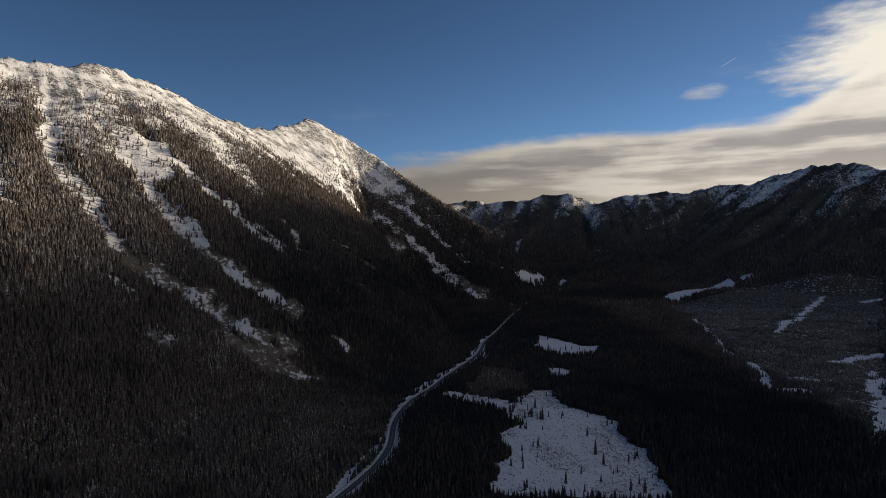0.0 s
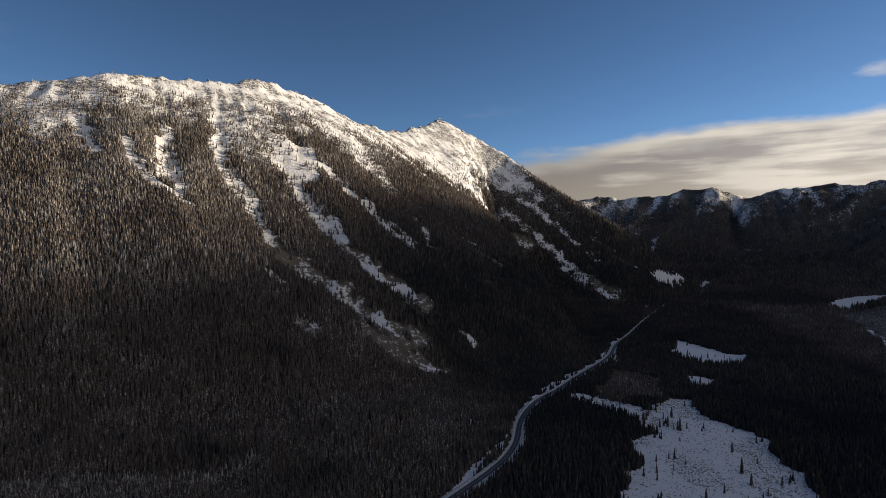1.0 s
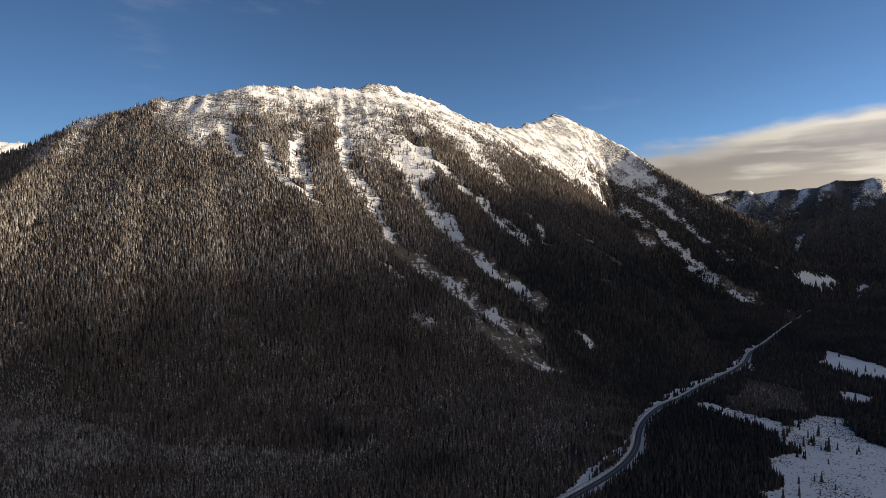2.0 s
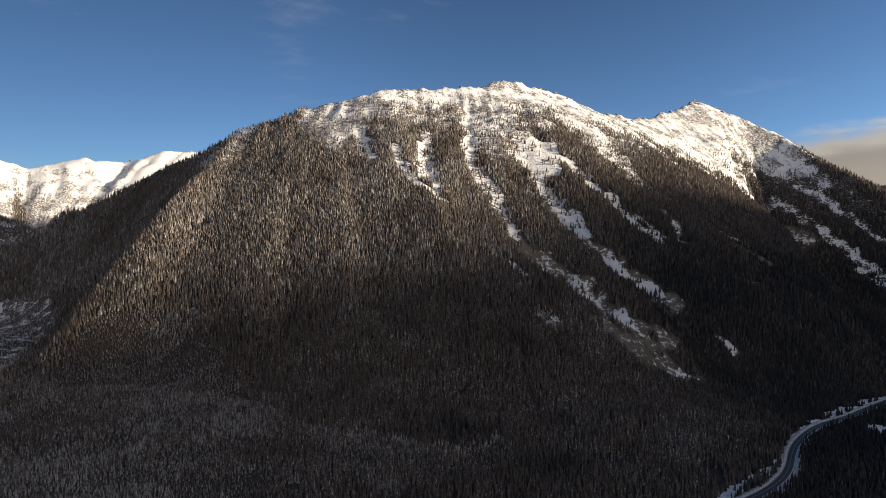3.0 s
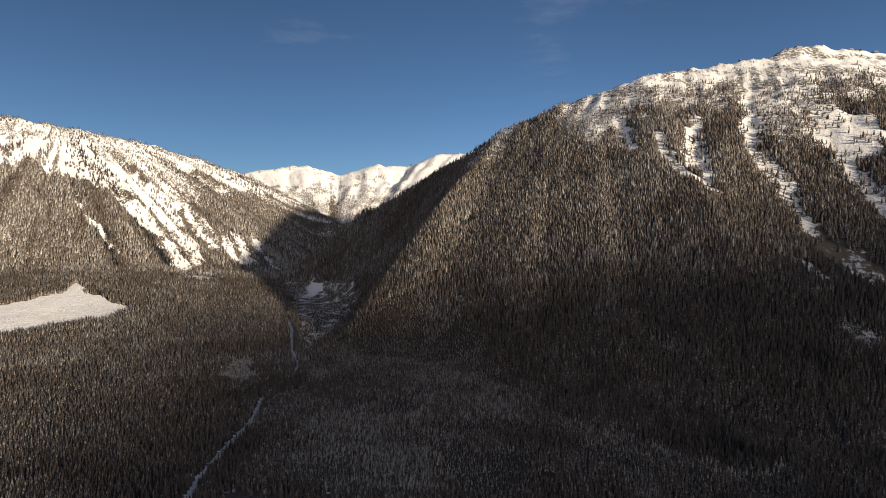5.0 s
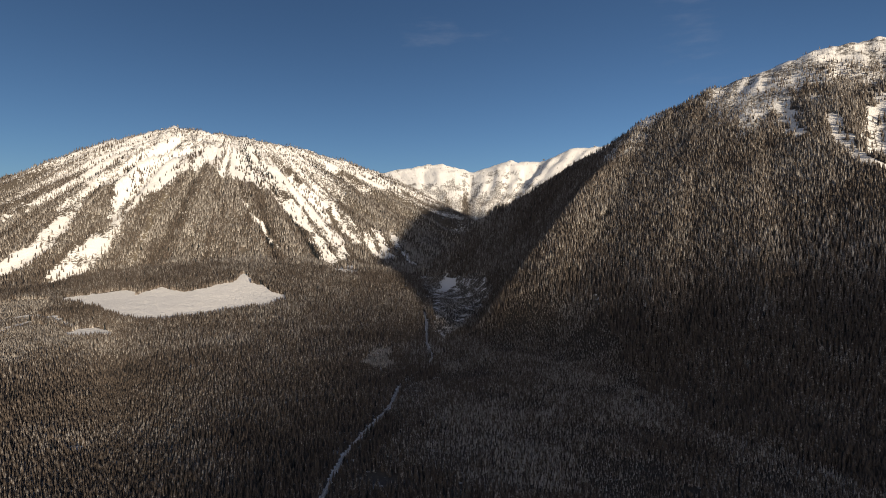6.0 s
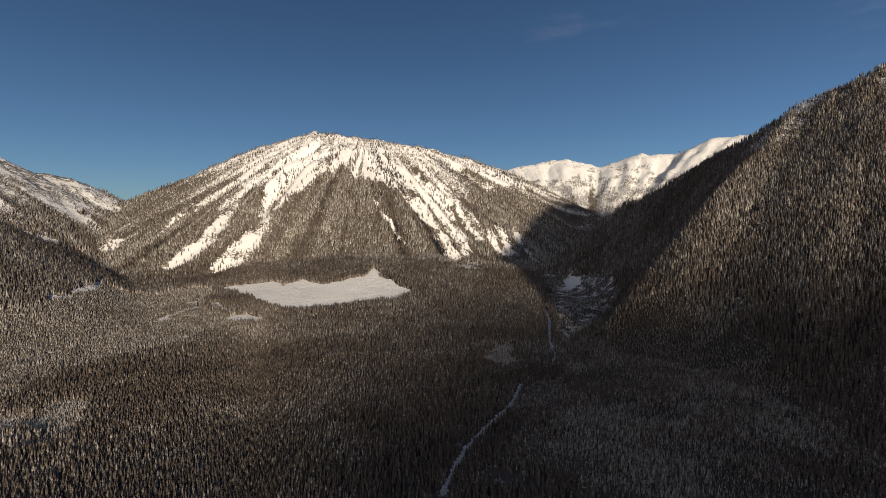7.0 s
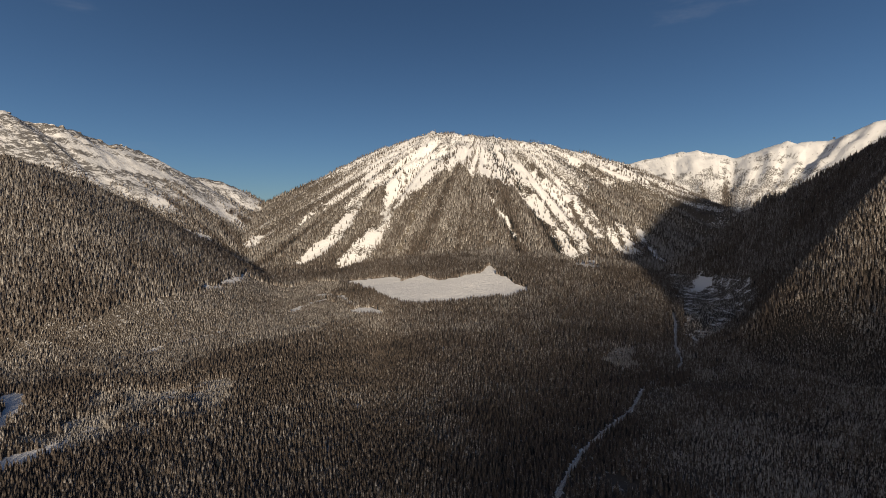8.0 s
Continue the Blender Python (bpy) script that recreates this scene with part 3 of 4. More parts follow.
def land_material():
    m, k = new_material("snow_rock_and_forest_floor")
    geo = k.add("ShaderNodeNewGeometry")
    where = geo.outputs["Position"]
    snow = k.add("ShaderNodeAttribute", attribute_name="snow").outputs["Fac"]
    brush = k.add("ShaderNodeAttribute", attribute_name="brush").outputs["Fac"]
    high = k.add("ShaderNodeAttribute", attribute_name="high").outputs["Fac"]
    steep = k.add("ShaderNodeSeparateXYZ", {0: geo.outputs["True Normal"]}).outputs[2]
    patch = k.noise(where, 0.035, 6.0, 0.65)
    grain = k.noise(where, 0.3, 4.0, 0.6)
    stone = k.noise(where, 0.11, 5.0, 0.7)
    soil = k.mix(grain, (0.056, 0.049, 0.042), (0.15, 0.13, 0.112))
    # darker soil: painted shade of the dark side and foot, litter under spruce
    shade_and_litter = k.add("ShaderNodeAttribute", attribute_name="shade_and_litter").outputs["Fac"]
    soil = k.mix(shade_and_litter, soil, k.mix(grain, (0.018, 0.017, 0.015), (0.05, 0.045, 0.04)))
    grass = k.mix(grain, (0.10, 0.085, 0.066), (0.21, 0.18, 0.14))
    rock = k.mix(stone, (0.016, 0.014, 0.013), (0.085, 0.072, 0.062))
    low = k.mix(brush, soil, grass)
    bare = k.mix(k.ramp(high, 0.4, 0.8), low, rock)
    # rock breaks through on the steep heads, in clusters
    crags = k.add("ShaderNodeAttribute", attribute_name="crags").outputs["Fac"]
    shelf = k.add("ShaderNodeVectorMath", {0: where, 1: (1.0, 1.0, 1.2)}, operation="MULTIPLY").outputs[0]
    heap = k.math("ADD", k.noise(shelf, 0.010, 5.0, 0.62), k.math("MULTIPLY", crags, 0.15))
    run = k.add("ShaderNodeAttribute", attribute_name="run").outputs["Fac"]
    streak = k.noise(k.add("ShaderNodeCombineXYZ", {0: k.math("MULTIPLY", run, 0.045), 1: k.math("MULTIPLY", k.add("ShaderNodeSeparateXYZ", {0: where}).outputs[2], 0.006)}).outputs[0], 1.0, 4.0, 0.6)
    heap = k.math("ADD", heap, k.math("MULTIPLY", k.math("SUBTRACT", streak, 0.5), 0.55))
    crag = k.math("MULTIPLY", k.ramp(stone, 0.40, 0.54), k.ramp(heap, 0.52, 0.62))
    crag = k.math("MULTIPLY", crag, k.ramp(steep, 0.97, 0.86))
    # ledges of rock that run with the crest of the southern range
    below = k.add("ShaderNodeAttribute", attribute_name="below").outputs["Fac"]
    below = k.math("ADD", below, k.math("MULTIPLY", patch, 130.0))
    ledge = k.noise(k.add("ShaderNodeCombineXYZ", {0: k.math("MULTIPLY", below, 0.010), 1: k.math("MULTIPLY", run, 0.0024)}).outputs[0], 1.0, 5.0, 0.6)
    ledge = k.math("ADD", ledge, k.ramp(below, 210.0, 100.0, 0.0, 0.05))
    ledge = k.math("MULTIPLY", k.ramp(ledge, 0.475, 0.50), k.ramp(k.math("ADD", k.math("MULTIPLY", patch, 0.6), k.math("MULTIPLY", stone, 0.4)), 0.43, 0.46))
    ledge = k.math("MULTIPLY", ledge, k.ramp(k.noise(k.add("ShaderNodeVectorMath", {0: where, 1: (1.0, 1.0, 3.0)}, operation="MULTIPLY").outputs[0], 0.028, 5.0, 0.7), 0.42, 0.48))
    crag = k.math("ADD", k.math("MULTIPLY", crag, k.ramp(crags, 0.8, 0.95, 1.0, 0.3)), k.math("MULTIPLY", ledge, k.ramp(crags, 0.8, 0.95)), clamp=True)
    crag = k.math("MULTIPLY", crag, k.ramp(high, 0.2, 0.7))
    mottle = k.math("ADD", k.math("MULTIPLY", k.math("SUBTRACT", stone, 0.5), 1.15), k.math("MULTIPLY", k.math("SUBTRACT", patch, 0.5), 0.35))
    cover = k.ramp(k.math("ADD", snow, mottle), 0.40, 0.58)
    cover = k.math("SUBTRACT", cover, k.math("MULTIPLY", crag, 0.85), clamp=True)
    white = k.mix(grain, (0.74, 0.75, 0.78), (0.87, 0.87, 0.88))
    col = k.mix(cover, bare, white)
    rise = k.math("ADD", k.math("MULTIPLY", patch, 1.0), k.math("MULTIPLY", k.math("ADD", stone, k.math("MULTIPLY", grain, 0.6)), 0.45))
    rise = k.math("ADD", rise, k.math("MULTIPLY", k.math("MULTIPLY", streak, high), 1.0))
    bump = k.add("ShaderNodeBump", {"Strength": 0.7, "Distance": 4.0, "Height": rise})
    b = k.add("ShaderNodeBsdfPrincipled", {"Base Color": col, "Roughness": 0.8, "Specular IOR Level": 0.2, "Normal": bump.outputs[0]})
    k.add("ShaderNodeOutputMaterial", {0: b.outputs[0]})
    return m


def needle_material():
    m, k = new_material("frosted_conifer_needles")
    geo = k.add("ShaderNodeNewGeometry")
    tone = geo.outputs["Random Per Island"]
    frost_and_shade = k.add("ShaderNodeAttribute", attribute_name="frost").outputs["Fac"]
    speck = k.noise(geo.outputs["Position"], 0.42, 3.0, 0.75)
    green = k.mix(tone, (0.125, 0.103, 0.090), (0.215, 0.178, 0.153))
    # low values give dark bluish needles: shade and distance put into the colour
    green = k.mix(k.ramp(frost_and_shade, 0.0, 0.2), (0.036, 0.043, 0.050), green)
    level = k.math("ADD", k.math("MULTIPLY", k.math("SUBTRACT", speck, 0.5), 2.4), frost_and_shade)
    frost = k.math("MULTIPLY", k.ramp(level, 0.38, 0.78), k.ramp(tone, 0.1, 0.9, 0.4, 0.85))
    col = k.mix(frost, green, (0.68, 0.655, 0.63))
    b = k.add("ShaderNodeBsdfPrincipled", {"Base Color": col, "Roughness": 0.9, "Specular IOR Level": 0.1})
    thin = k.add("ShaderNodeBsdfTranslucent", {"Color": col})      # light sifts through the boughs
    both = k.add("ShaderNodeMixShader", {0: 0.34, 1: b.outputs[0], 2: thin.outputs[0]})
    k.add("ShaderNodeOutputMaterial", {0: both.outputs[0]})
    return m


def asphalt_material():
    m, k = new_material("worn_asphalt")
    where = k.add("ShaderNodeNewGeometry").outputs["Position"]
    across = k.math("ABSOLUTE", k.add("ShaderNodeAttribute", attribute_name="across").outputs["Fac"])
    grain = k.noise(where, 0.6, 5.0, 0.65)
    tar = k.mix(grain, (0.035, 0.036, 0.04), (0.085, 0.085, 0.088))
    slush = k.ramp(k.math("ADD", across, k.math("MULTIPLY", k.math("SUBTRACT", grain, 0.5), 0.16)), 0.38, 0.46)
    crown = k.math("MULTIPLY", k.ramp(across, 0.06, 0.02), k.ramp(grain, 0.4, 0.6))
    col = k.mix(k.math("MAXIMUM", slush, k.math("MULTIPLY", crown, 0.5)), tar, (0.6, 0.6, 0.62))
    b = k.add("ShaderNodeBsdfPrincipled", {"Base Color": col, "Roughness": 0.75})
    k.add("ShaderNodeOutputMaterial", {0: b.outputs[0]})
    return m


def packed_snow_material():
    m, k = new_material("packed_snow")
    where = k.add("ShaderNodeNewGeometry").outputs["Position"]
    grain = k.noise(where, 0.5, 5.0, 0.65)
    col = k.mix(k.ramp(grain, 0.3, 0.7), (0.36, 0.34, 0.32), (0.70, 0.69, 0.69))
    bump = k.add("ShaderNodeBump", {"Strength": 0.5, "Distance": 0.4, "Height": grain})
    b = k.add("ShaderNodeBsdfPrincipled", {"Base Color": col, "Roughness": 0.8, "Normal": bump.outputs[0]})
    k.add("ShaderNodeOutputMaterial", {0: b.outputs[0]})
    return m


def sedge_material():
    m, k = new_material("dead_sedge")
    tone = k.add("ShaderNodeNewGeometry").outputs["Random Per Island"]
    b = k.add("ShaderNodeBsdfPrincipled", {"Base Color": k.mix(tone, (0.07, 0.055, 0.04), (0.26, 0.22, 0.17)), "Roughness": 0.95})
    k.add("ShaderNodeOutputMaterial", {0: b.outputs[0]})
    return m


SEDGE = sedge_material()
LAND, NEEDLES, ASPHALT, PACKED_SNOW = land_material(), needle_material(), asphalt_material(), packed_snow_material()


def mesh_object(name, verts, faces, material, attributes=()):
    """faces: an array of triangles or quads."""
    me = bpy.data.meshes.new(name)
    n, k = len(faces), faces.shape[1]
    me.vertices.add(len(verts))
    me.vertices.foreach_set("co", np.ascontiguousarray(verts, np.float32).ravel())
    me.loops.add(n * k)
    me.loops.foreach_set("vertex_index", np.ascontiguousarray(faces, np.int32).ravel())
    me.polygons.add(n)
    me.polygons.foreach_set("loop_start", np.arange(0, n * k, k, dtype=np.int32))
    for key, values in attributes:
        me.attributes.new(key, "FLOAT", "POINT").data.foreach_set("value", np.ascontiguousarray(values, np.float32))
    me.update(calc_edges=True)
    me.materials.append(material)
    return new(name, me)


# ---------------------------------------------------------------- cover: snow and trees


def line_shift(x, y, where):
    """Tongues of forest and snow run up and down the slope."""
    return 110 * fbm(where, where * 0 + 3.3, 120, 5, 61) + 45 * fbm(x, y, 34, 4, 62)


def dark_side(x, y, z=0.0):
    """The valley's shaded side, past the great gully; shade painted into trees and ground."""
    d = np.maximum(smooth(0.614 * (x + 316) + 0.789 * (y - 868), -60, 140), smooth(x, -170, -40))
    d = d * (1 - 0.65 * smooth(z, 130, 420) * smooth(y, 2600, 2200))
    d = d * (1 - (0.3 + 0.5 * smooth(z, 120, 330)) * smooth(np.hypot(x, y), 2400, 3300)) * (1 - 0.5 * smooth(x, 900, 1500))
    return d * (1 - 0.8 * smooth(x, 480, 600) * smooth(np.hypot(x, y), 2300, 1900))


def thin_slope(x, y, z):
    """The north end of the main mountain, where snow shows between the trees."""
    return smooth(y, 1500, 2100) * smooth(z, 130, 350) * smooth(x, 600, 300) * (x > -1200)


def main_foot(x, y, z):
    """The densely wooded foot of the main mountain, shade painted into soil and frost."""
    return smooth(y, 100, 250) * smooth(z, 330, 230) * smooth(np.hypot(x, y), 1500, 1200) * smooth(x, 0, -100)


def front_mix(x, y, z, k):
    """The flanks of the front mountain where single trees stand in open snow."""
    on = smooth(x, -1880, -1980) * smooth(y, -1650, -1500) * smooth(y, 800, 600) * smooth(z, 110, 200) * (x > -3350)
    return on * (1 - np.maximum.reduce([k["grove"], k["bare"], k["chute"]]))


def ground_cover(x, y, z, line, where):
    k = plan_of(x, y)
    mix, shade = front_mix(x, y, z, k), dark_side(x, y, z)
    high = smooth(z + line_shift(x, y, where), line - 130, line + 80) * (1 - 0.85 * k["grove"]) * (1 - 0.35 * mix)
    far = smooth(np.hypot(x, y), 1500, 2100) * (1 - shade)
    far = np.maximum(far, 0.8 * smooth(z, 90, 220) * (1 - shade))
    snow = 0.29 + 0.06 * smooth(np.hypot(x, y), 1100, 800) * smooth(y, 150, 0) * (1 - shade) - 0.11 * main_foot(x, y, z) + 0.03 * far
    # less snow on the dark side, as part of its painted shade
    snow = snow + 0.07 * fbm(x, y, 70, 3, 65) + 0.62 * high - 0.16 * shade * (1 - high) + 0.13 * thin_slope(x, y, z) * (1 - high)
    snow = snow + mix * (0.09 + 0.14 * smooth(z, 250, 450) + 0.22 * fbm(where, z * 0.15, 60, 3, 64))
    slide = 0.53 + 0.16 * smooth(z, 230, 430) + 0.20 * fbm(x, y, 55, 3, 97) * smooth(z, 450, 250)
    slide = slide + smooth(y, 1250, 1500) * (0.51 + 0.20 * fbm(x, y, 40, 3, 97) - slide)
    slide = np.where(x < -1900, 0.66 + 0.26 * fbm(x, y, 60, 4, 97) - 0.10 * smooth(z, 150, 80), slide)
    snow = np.maximum(snow, np.maximum.reduce([k["chute"] * slide, k["snow"], k["meadow"], k["bog"], k["way"] * 0.60, k["bare"] * 0.92]))
    # young growth on the shaded side gets less snow, as painted shade
    snow = np.maximum(snow, np.maximum.reduce([k["clearcut"] * (0.36 + 0.26 * fbm(x, y, 19, 3, 96)), k["scrub"] * 0.36, k["frost"] * 0.46, k["young"] * (0.28 + 0.06 * smooth(y, -200, -400) - 0.06 * main_foot(x, y, z))]))
    snow = np.where((k["brush"] > 0.5) & (k["chute"] < 0.5), 0.38, snow)
    snow = snow - 0.03 * k["mature"]
    # thin wind-blown snow on the far ranges
    thin = smooth(np.hypot(x, y), 2900, 3400) * smooth(x, -400, -100)
    snow = snow + thin * (np.clip(snow, 0, 0.46 + 0.16 * fbm(where, z * 0.2, 60, 4, 58)) - snow)
    crags = np.maximum(smooth(y, -1650, -1900) * smooth(z, 300, 420), 0.75 * smooth(np.hypot(x + 720, y - 3080), 620, 200))
    crags = np.maximum(crags, 0.45 * smooth(z, 540, 680))
    crags = np.where(x < -3350, 0.78 * smooth(z, 600, 420) - 0.5 * smooth(z, 560, 680), crags)
    dead = np.maximum(k["brush"] * (1 - k["chute"]), k["chute"] * smooth(z, 380, 240) * (x > -1900) * smooth(y, 1500, 1250))
    # last value darkens the soil: painted shade, and litter in spruce stands
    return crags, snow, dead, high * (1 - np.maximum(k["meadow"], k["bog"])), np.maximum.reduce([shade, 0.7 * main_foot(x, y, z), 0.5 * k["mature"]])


def tree_share(x, y, z, line, where, rng):
    """How much of the ground the trees hold, their height in metres and their frost, with painted light and shade in
    it.
    """
    k = plan_of(x, y)
    mix = front_mix(x, y, z, k)
    high = smooth(z + line_shift(x, y, where), line - 200, line + 150) * (1 - 0.9 * k["grove"]) * (1 - 0.55 * mix)
    share = 1 - high * (0.70 + 0.28 * smooth(fbm(x, y, 60, 3, 69), -0.35, 0.25))
    share = share * (1 - mix * (0.03 + 0.60 * smooth(fbm(where, z * 0.15, 62, 3, 64), -0.3, 0.4)))
    open_ground = [k["chute"] * (0.87 + 0.13 * smooth(fbm(x, y, 42, 3, 99), -0.2, 0.3)), k["snow"], k["meadow"] * 1.04, k["bog"] * 1.025, k["bare"] * (0.55 + 0.47 * smooth(fbm(where, z * 0.3, 42, 3, 59), -0.05, -0.3))]
    share = share * (1 - 0.97 * np.maximum.reduce(open_ground))
    bald = np.maximum(smooth(y, -1650, -1900), smooth(np.hypot(x, y), 3700, 4000)) * smooth(high, 0.3, 0.8)
    bald = np.maximum(bald, smooth(z, 600, 690) * (x > -2300))
    share = share * (1 - 0.25 * smooth(y, 1250, 1700) * smooth(z, 80, 200) * smooth(x, 600, 300) * (x > -1200))
    share = share * (1 - 0.93 * bald)
    # the forest thins in stripes down the fall of the slope
    stripe = smooth(fbm(where, z * 0.12, 46, 3, 98), 0.10, 0.5) * smooth(np.hypot(x, y), 1500, 2000) * smooth(z, 80, 200)
    share = share * (1 - 0.45 * stripe * (1 - 0.6 * k["grove"]))
    share = np.where(k["brush"] > 0.5, 0.05, share)
    share = np.where(k["clearcut"] > 0.5, share * 0.45, share)
    share = np.where(k["scrub"] > 0.5, share * (0.25 + 0.5 * smooth(fbm(x, y, 45, 3, 68), -0.3, 0.5)), share)
    share = share * (1 - k["way"]) * smooth(fbm(x, y, 40, 3, 66), -1.4, -0.85)
    r = np.hypot(x, y)
    tall = 9.8 + 4.2 * np.maximum(smooth(z, 35, 80), smooth(r, 1100, 1500)) + 4.5 * smooth(r, 1500, 2000)
    tall = tall * (1 + 0.14 * fbm(x, y, 50, 3, 70)) * (1 - (0.48 - 0.18 * (x < -1900)) * high) * (1 - 0.25 * mix)
    tall = tall + (14.5 - tall) * k["mature"]
    for kind, top in (("young", 6.6), ("frost", 5.0), ("scrub", 5.5), ("clearcut", 5.0)):
        tall = np.where(k[kind] > 0.5, np.minimum(tall, top * (1 + 0.4 * fbm(x, y, 45, 4, 71))), tall)
    tall = tall * rng.uniform(0.8, 1.15, x.shape)
    # sunlight and shade painted in: frost raised on front slopes, lowered in shaded growth
    frost = 0.40 + 0.07 * smooth(z, 90, 220) + smooth(x, -1850, -2050) * (0.12 + 0.12 * smooth(y, -100, 150) + 0.38 * fbm(where, z * 0.1, 50, 3, 57)) - 0.10 * smooth(r, 1100, 800) * (1 - k["young"]) + 0.85 * k["frost"] + 0.05 * smooth(y, -750, -1000) * smooth(x, -1900, -1700) + (0.08 + 0.12 * smooth(y, -200, -400)) * k["young"] + 0.02 * high
    frost = frost + 0.12 * fbm(x, y, 150, 3, 67) + 0.09 * fbm(x, y, 38, 3, 72) + 0.35 * k["clearcut"] + 0.08 * k["scrub"] - 0.02 * k["mature"] - 0.03 * main_foot(x, y, z) - smooth(x, -1900, -2000) * (0.22 * k["bare"] + 0.14 * mix)
    # shade and distance painted in: needles darkened on the shaded side and far
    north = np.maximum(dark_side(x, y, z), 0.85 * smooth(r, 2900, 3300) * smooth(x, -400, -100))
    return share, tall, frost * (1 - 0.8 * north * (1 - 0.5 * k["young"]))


def build_ground():
    side = np.concatenate([np.arange(-50, 150, 0.25), np.arange(150, 310, 2.0)])
    far = np.concatenate([[30, 120, 220, 300, 350], np.geomspace(390, 4960, 330)])
    a, r = np.meshgrid(np.radians(side), far)
    x, y = -np.sin(a) * r, np.cos(a) * r
    n, m = x.shape
    x, y = x.ravel(), y.ravel()
    z, line, where = land(x, y)
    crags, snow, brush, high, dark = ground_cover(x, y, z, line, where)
    i = np.arange(n * m).reshape(n, m)
    quads = np.stack([i[:-1], np.roll(i, -1, 1)[:-1], np.roll(i, -1, 1)[1:], i[1:]], -1).reshape(-1, 4)
    middle = np.stack([i[0, :-1:2], np.roll(i[0], -1)[:-1:2], np.roll(i[0], -2)[:-1:2], np.full(len(i[0, :-1:2]), i[0, 0])], -1)
    verts = np.stack([x, y, z], -1)
    ob = mesh_object("ground", verts, np.concatenate([quads, middle[1:-1]]), LAND, [("snow", snow), ("brush", brush), ("high", high), ("shade_and_litter", dark), ("crags", crags), ("run", where), ("below", along(x, y, LEFT_RANGE)[0])])
    ob.data.polygons.foreach_set("use_smooth", np.ones(len(ob.data.polygons), bool))
    return tagged(ob, "snow-covered mountain valley ground with forested slopes and bare ridges", "ground", kind="structure")


build_ground()


def ribbon(name, way, wide, lift, material, label, category, step=6.0):
    """A road laid along its line, slightly crowned, with sloping edges."""
    legs = [math.hypot(q[0] - p[0], q[1] - p[1]) for p, q in zip(way, way[1:])]
    stops = np.concatenate([[0], np.cumsum(legs)])
    at = np.arange(0, stops[-1], step)
    px, py = np.interp(at, stops, [p[0] for p in way]), np.interp(at, stops, [p[1] for p in way])
    for _ in range(3):
        px = np.convolve(np.pad(px, 3, mode="reflect", reflect_type="odd"), np.ones(7) / 7, mode="valid")
        py = np.convolve(np.pad(py, 3, mode="reflect", reflect_type="odd"), np.ones(7) / 7, mode="valid")
    dx, dy = np.gradient(px), np.gradient(py)
    ln = np.hypot(dx, dy)
    nx, ny = -dy / ln, dx / ln
    z = way_height(way, at) + lift
    off = np.array([-0.62, -0.5, -0.25, 0.0, 0.25, 0.5, 0.62]) * wide
    drop = np.array([-1.6, 0.0, 0.08, 0.12, 0.08, 0.0, -1.6])
    v = np.stack([px[:, None] + nx[:, None] * off, py[:, None] + ny[:, None] * off, z[:, None] + drop], -1)
    n, m = v.shape[:2]
    i = np.arange(n * m).reshape(n, m)
    quads = np.stack([i[:-1, :-1], i[:-1, 1:], i[1:, 1:], i[1:, :-1]], -1).reshape(-1, 4)[:, ::-1]
    across = np.broadcast_to(off / wide, (n, m)).ravel()
    ob = mesh_object(name, v.reshape(-1, 3), quads, material, [("across", across)])
    return tagged(ob, label, category, kind="structure"), (px, py, nx, ny, z)


road, road_line = ribbon("road", ROAD, ROAD_WIDE, 1.2, ASPHALT, "dark asphalt highway with snowy edges along the mountain foot", "road")
ribbon("trail", TRAIL, TRAIL_WIDE, 0.5, PACKED_SNOW, "narrow snow-packed forest road through young conifers", "trail")


def snow_bank(side, seed):
    """Ploughed snow thrown up along one edge of the road."""
    rng = np.random.default_rng(seed)
    px, py, nx, ny, z = road_line
    n = len(px)
    high = 0.35 + 0.5 * np.convolve(rng.random(n + 4), np.ones(5) / 5, mode="valid")
    off = side * (np.array([0.52, 0.60, 0.72, 0.95, 1.25]) * ROAD_WIDE)[None] + side * rng.uniform(-0.25, 0.25, (n, 5))
    up = np.array([-0.1, 0.75, 1.0, 0.35, -1.5])[None] * high[:, None]
    v = np.stack([px[:, None] + nx[:, None] * off, py[:, None] + ny[:, None] * off, z[:, None] + up], -1)
    i = np.arange(n * 5).reshape(n, 5)
    quads = np.stack([i[:-1, :-1], i[:-1, 1:], i[1:, 1:], i[1:, :-1]], -1).reshape(-1, 4)
    ob = mesh_object("snow_bank", v.reshape(-1, 3), quads if side < 0 else quads[:, ::-1], PACKED_SNOW)
    return tagged(ob, "long ploughed bank of snow beside the highway", "snow bank", "banks along the highway")


snow_bank(-1, 4)
snow_bank(1, 5)

# ---------------------------------------------------------------- forest


def tier_shape(sides, tiers, seed):
    """A conifer of unit height as stacked, ragged cones."""
    rng = np.random.default_rng(seed)
    verts, tris = [], []
    for i in range(tiers):
        low = 0.06 + 0.9 * i / tiers
        top = min(1.0, low + 1.55 / tiers) if i < tiers - 1 else 1.0
        wide = 0.165 * (1 - i / tiers) ** 0.8 + 0.012
        first = len(verts)
        for s in range(sides):
            t = 2 * math.pi * (s + 0.5 * (i % 2)) / sides
            w = wide * rng.uniform(0.65, 1.2)
            verts.append((w * math.cos(t), w * math.sin(t), low + rng.uniform(-0.04, 0.03)))
        verts.append((0, 0, top))
        tris += [(first + s, first + (s + 1) % sides, first + sides) for s in range(sides)]
    return np.array(verts), np.array(tris)


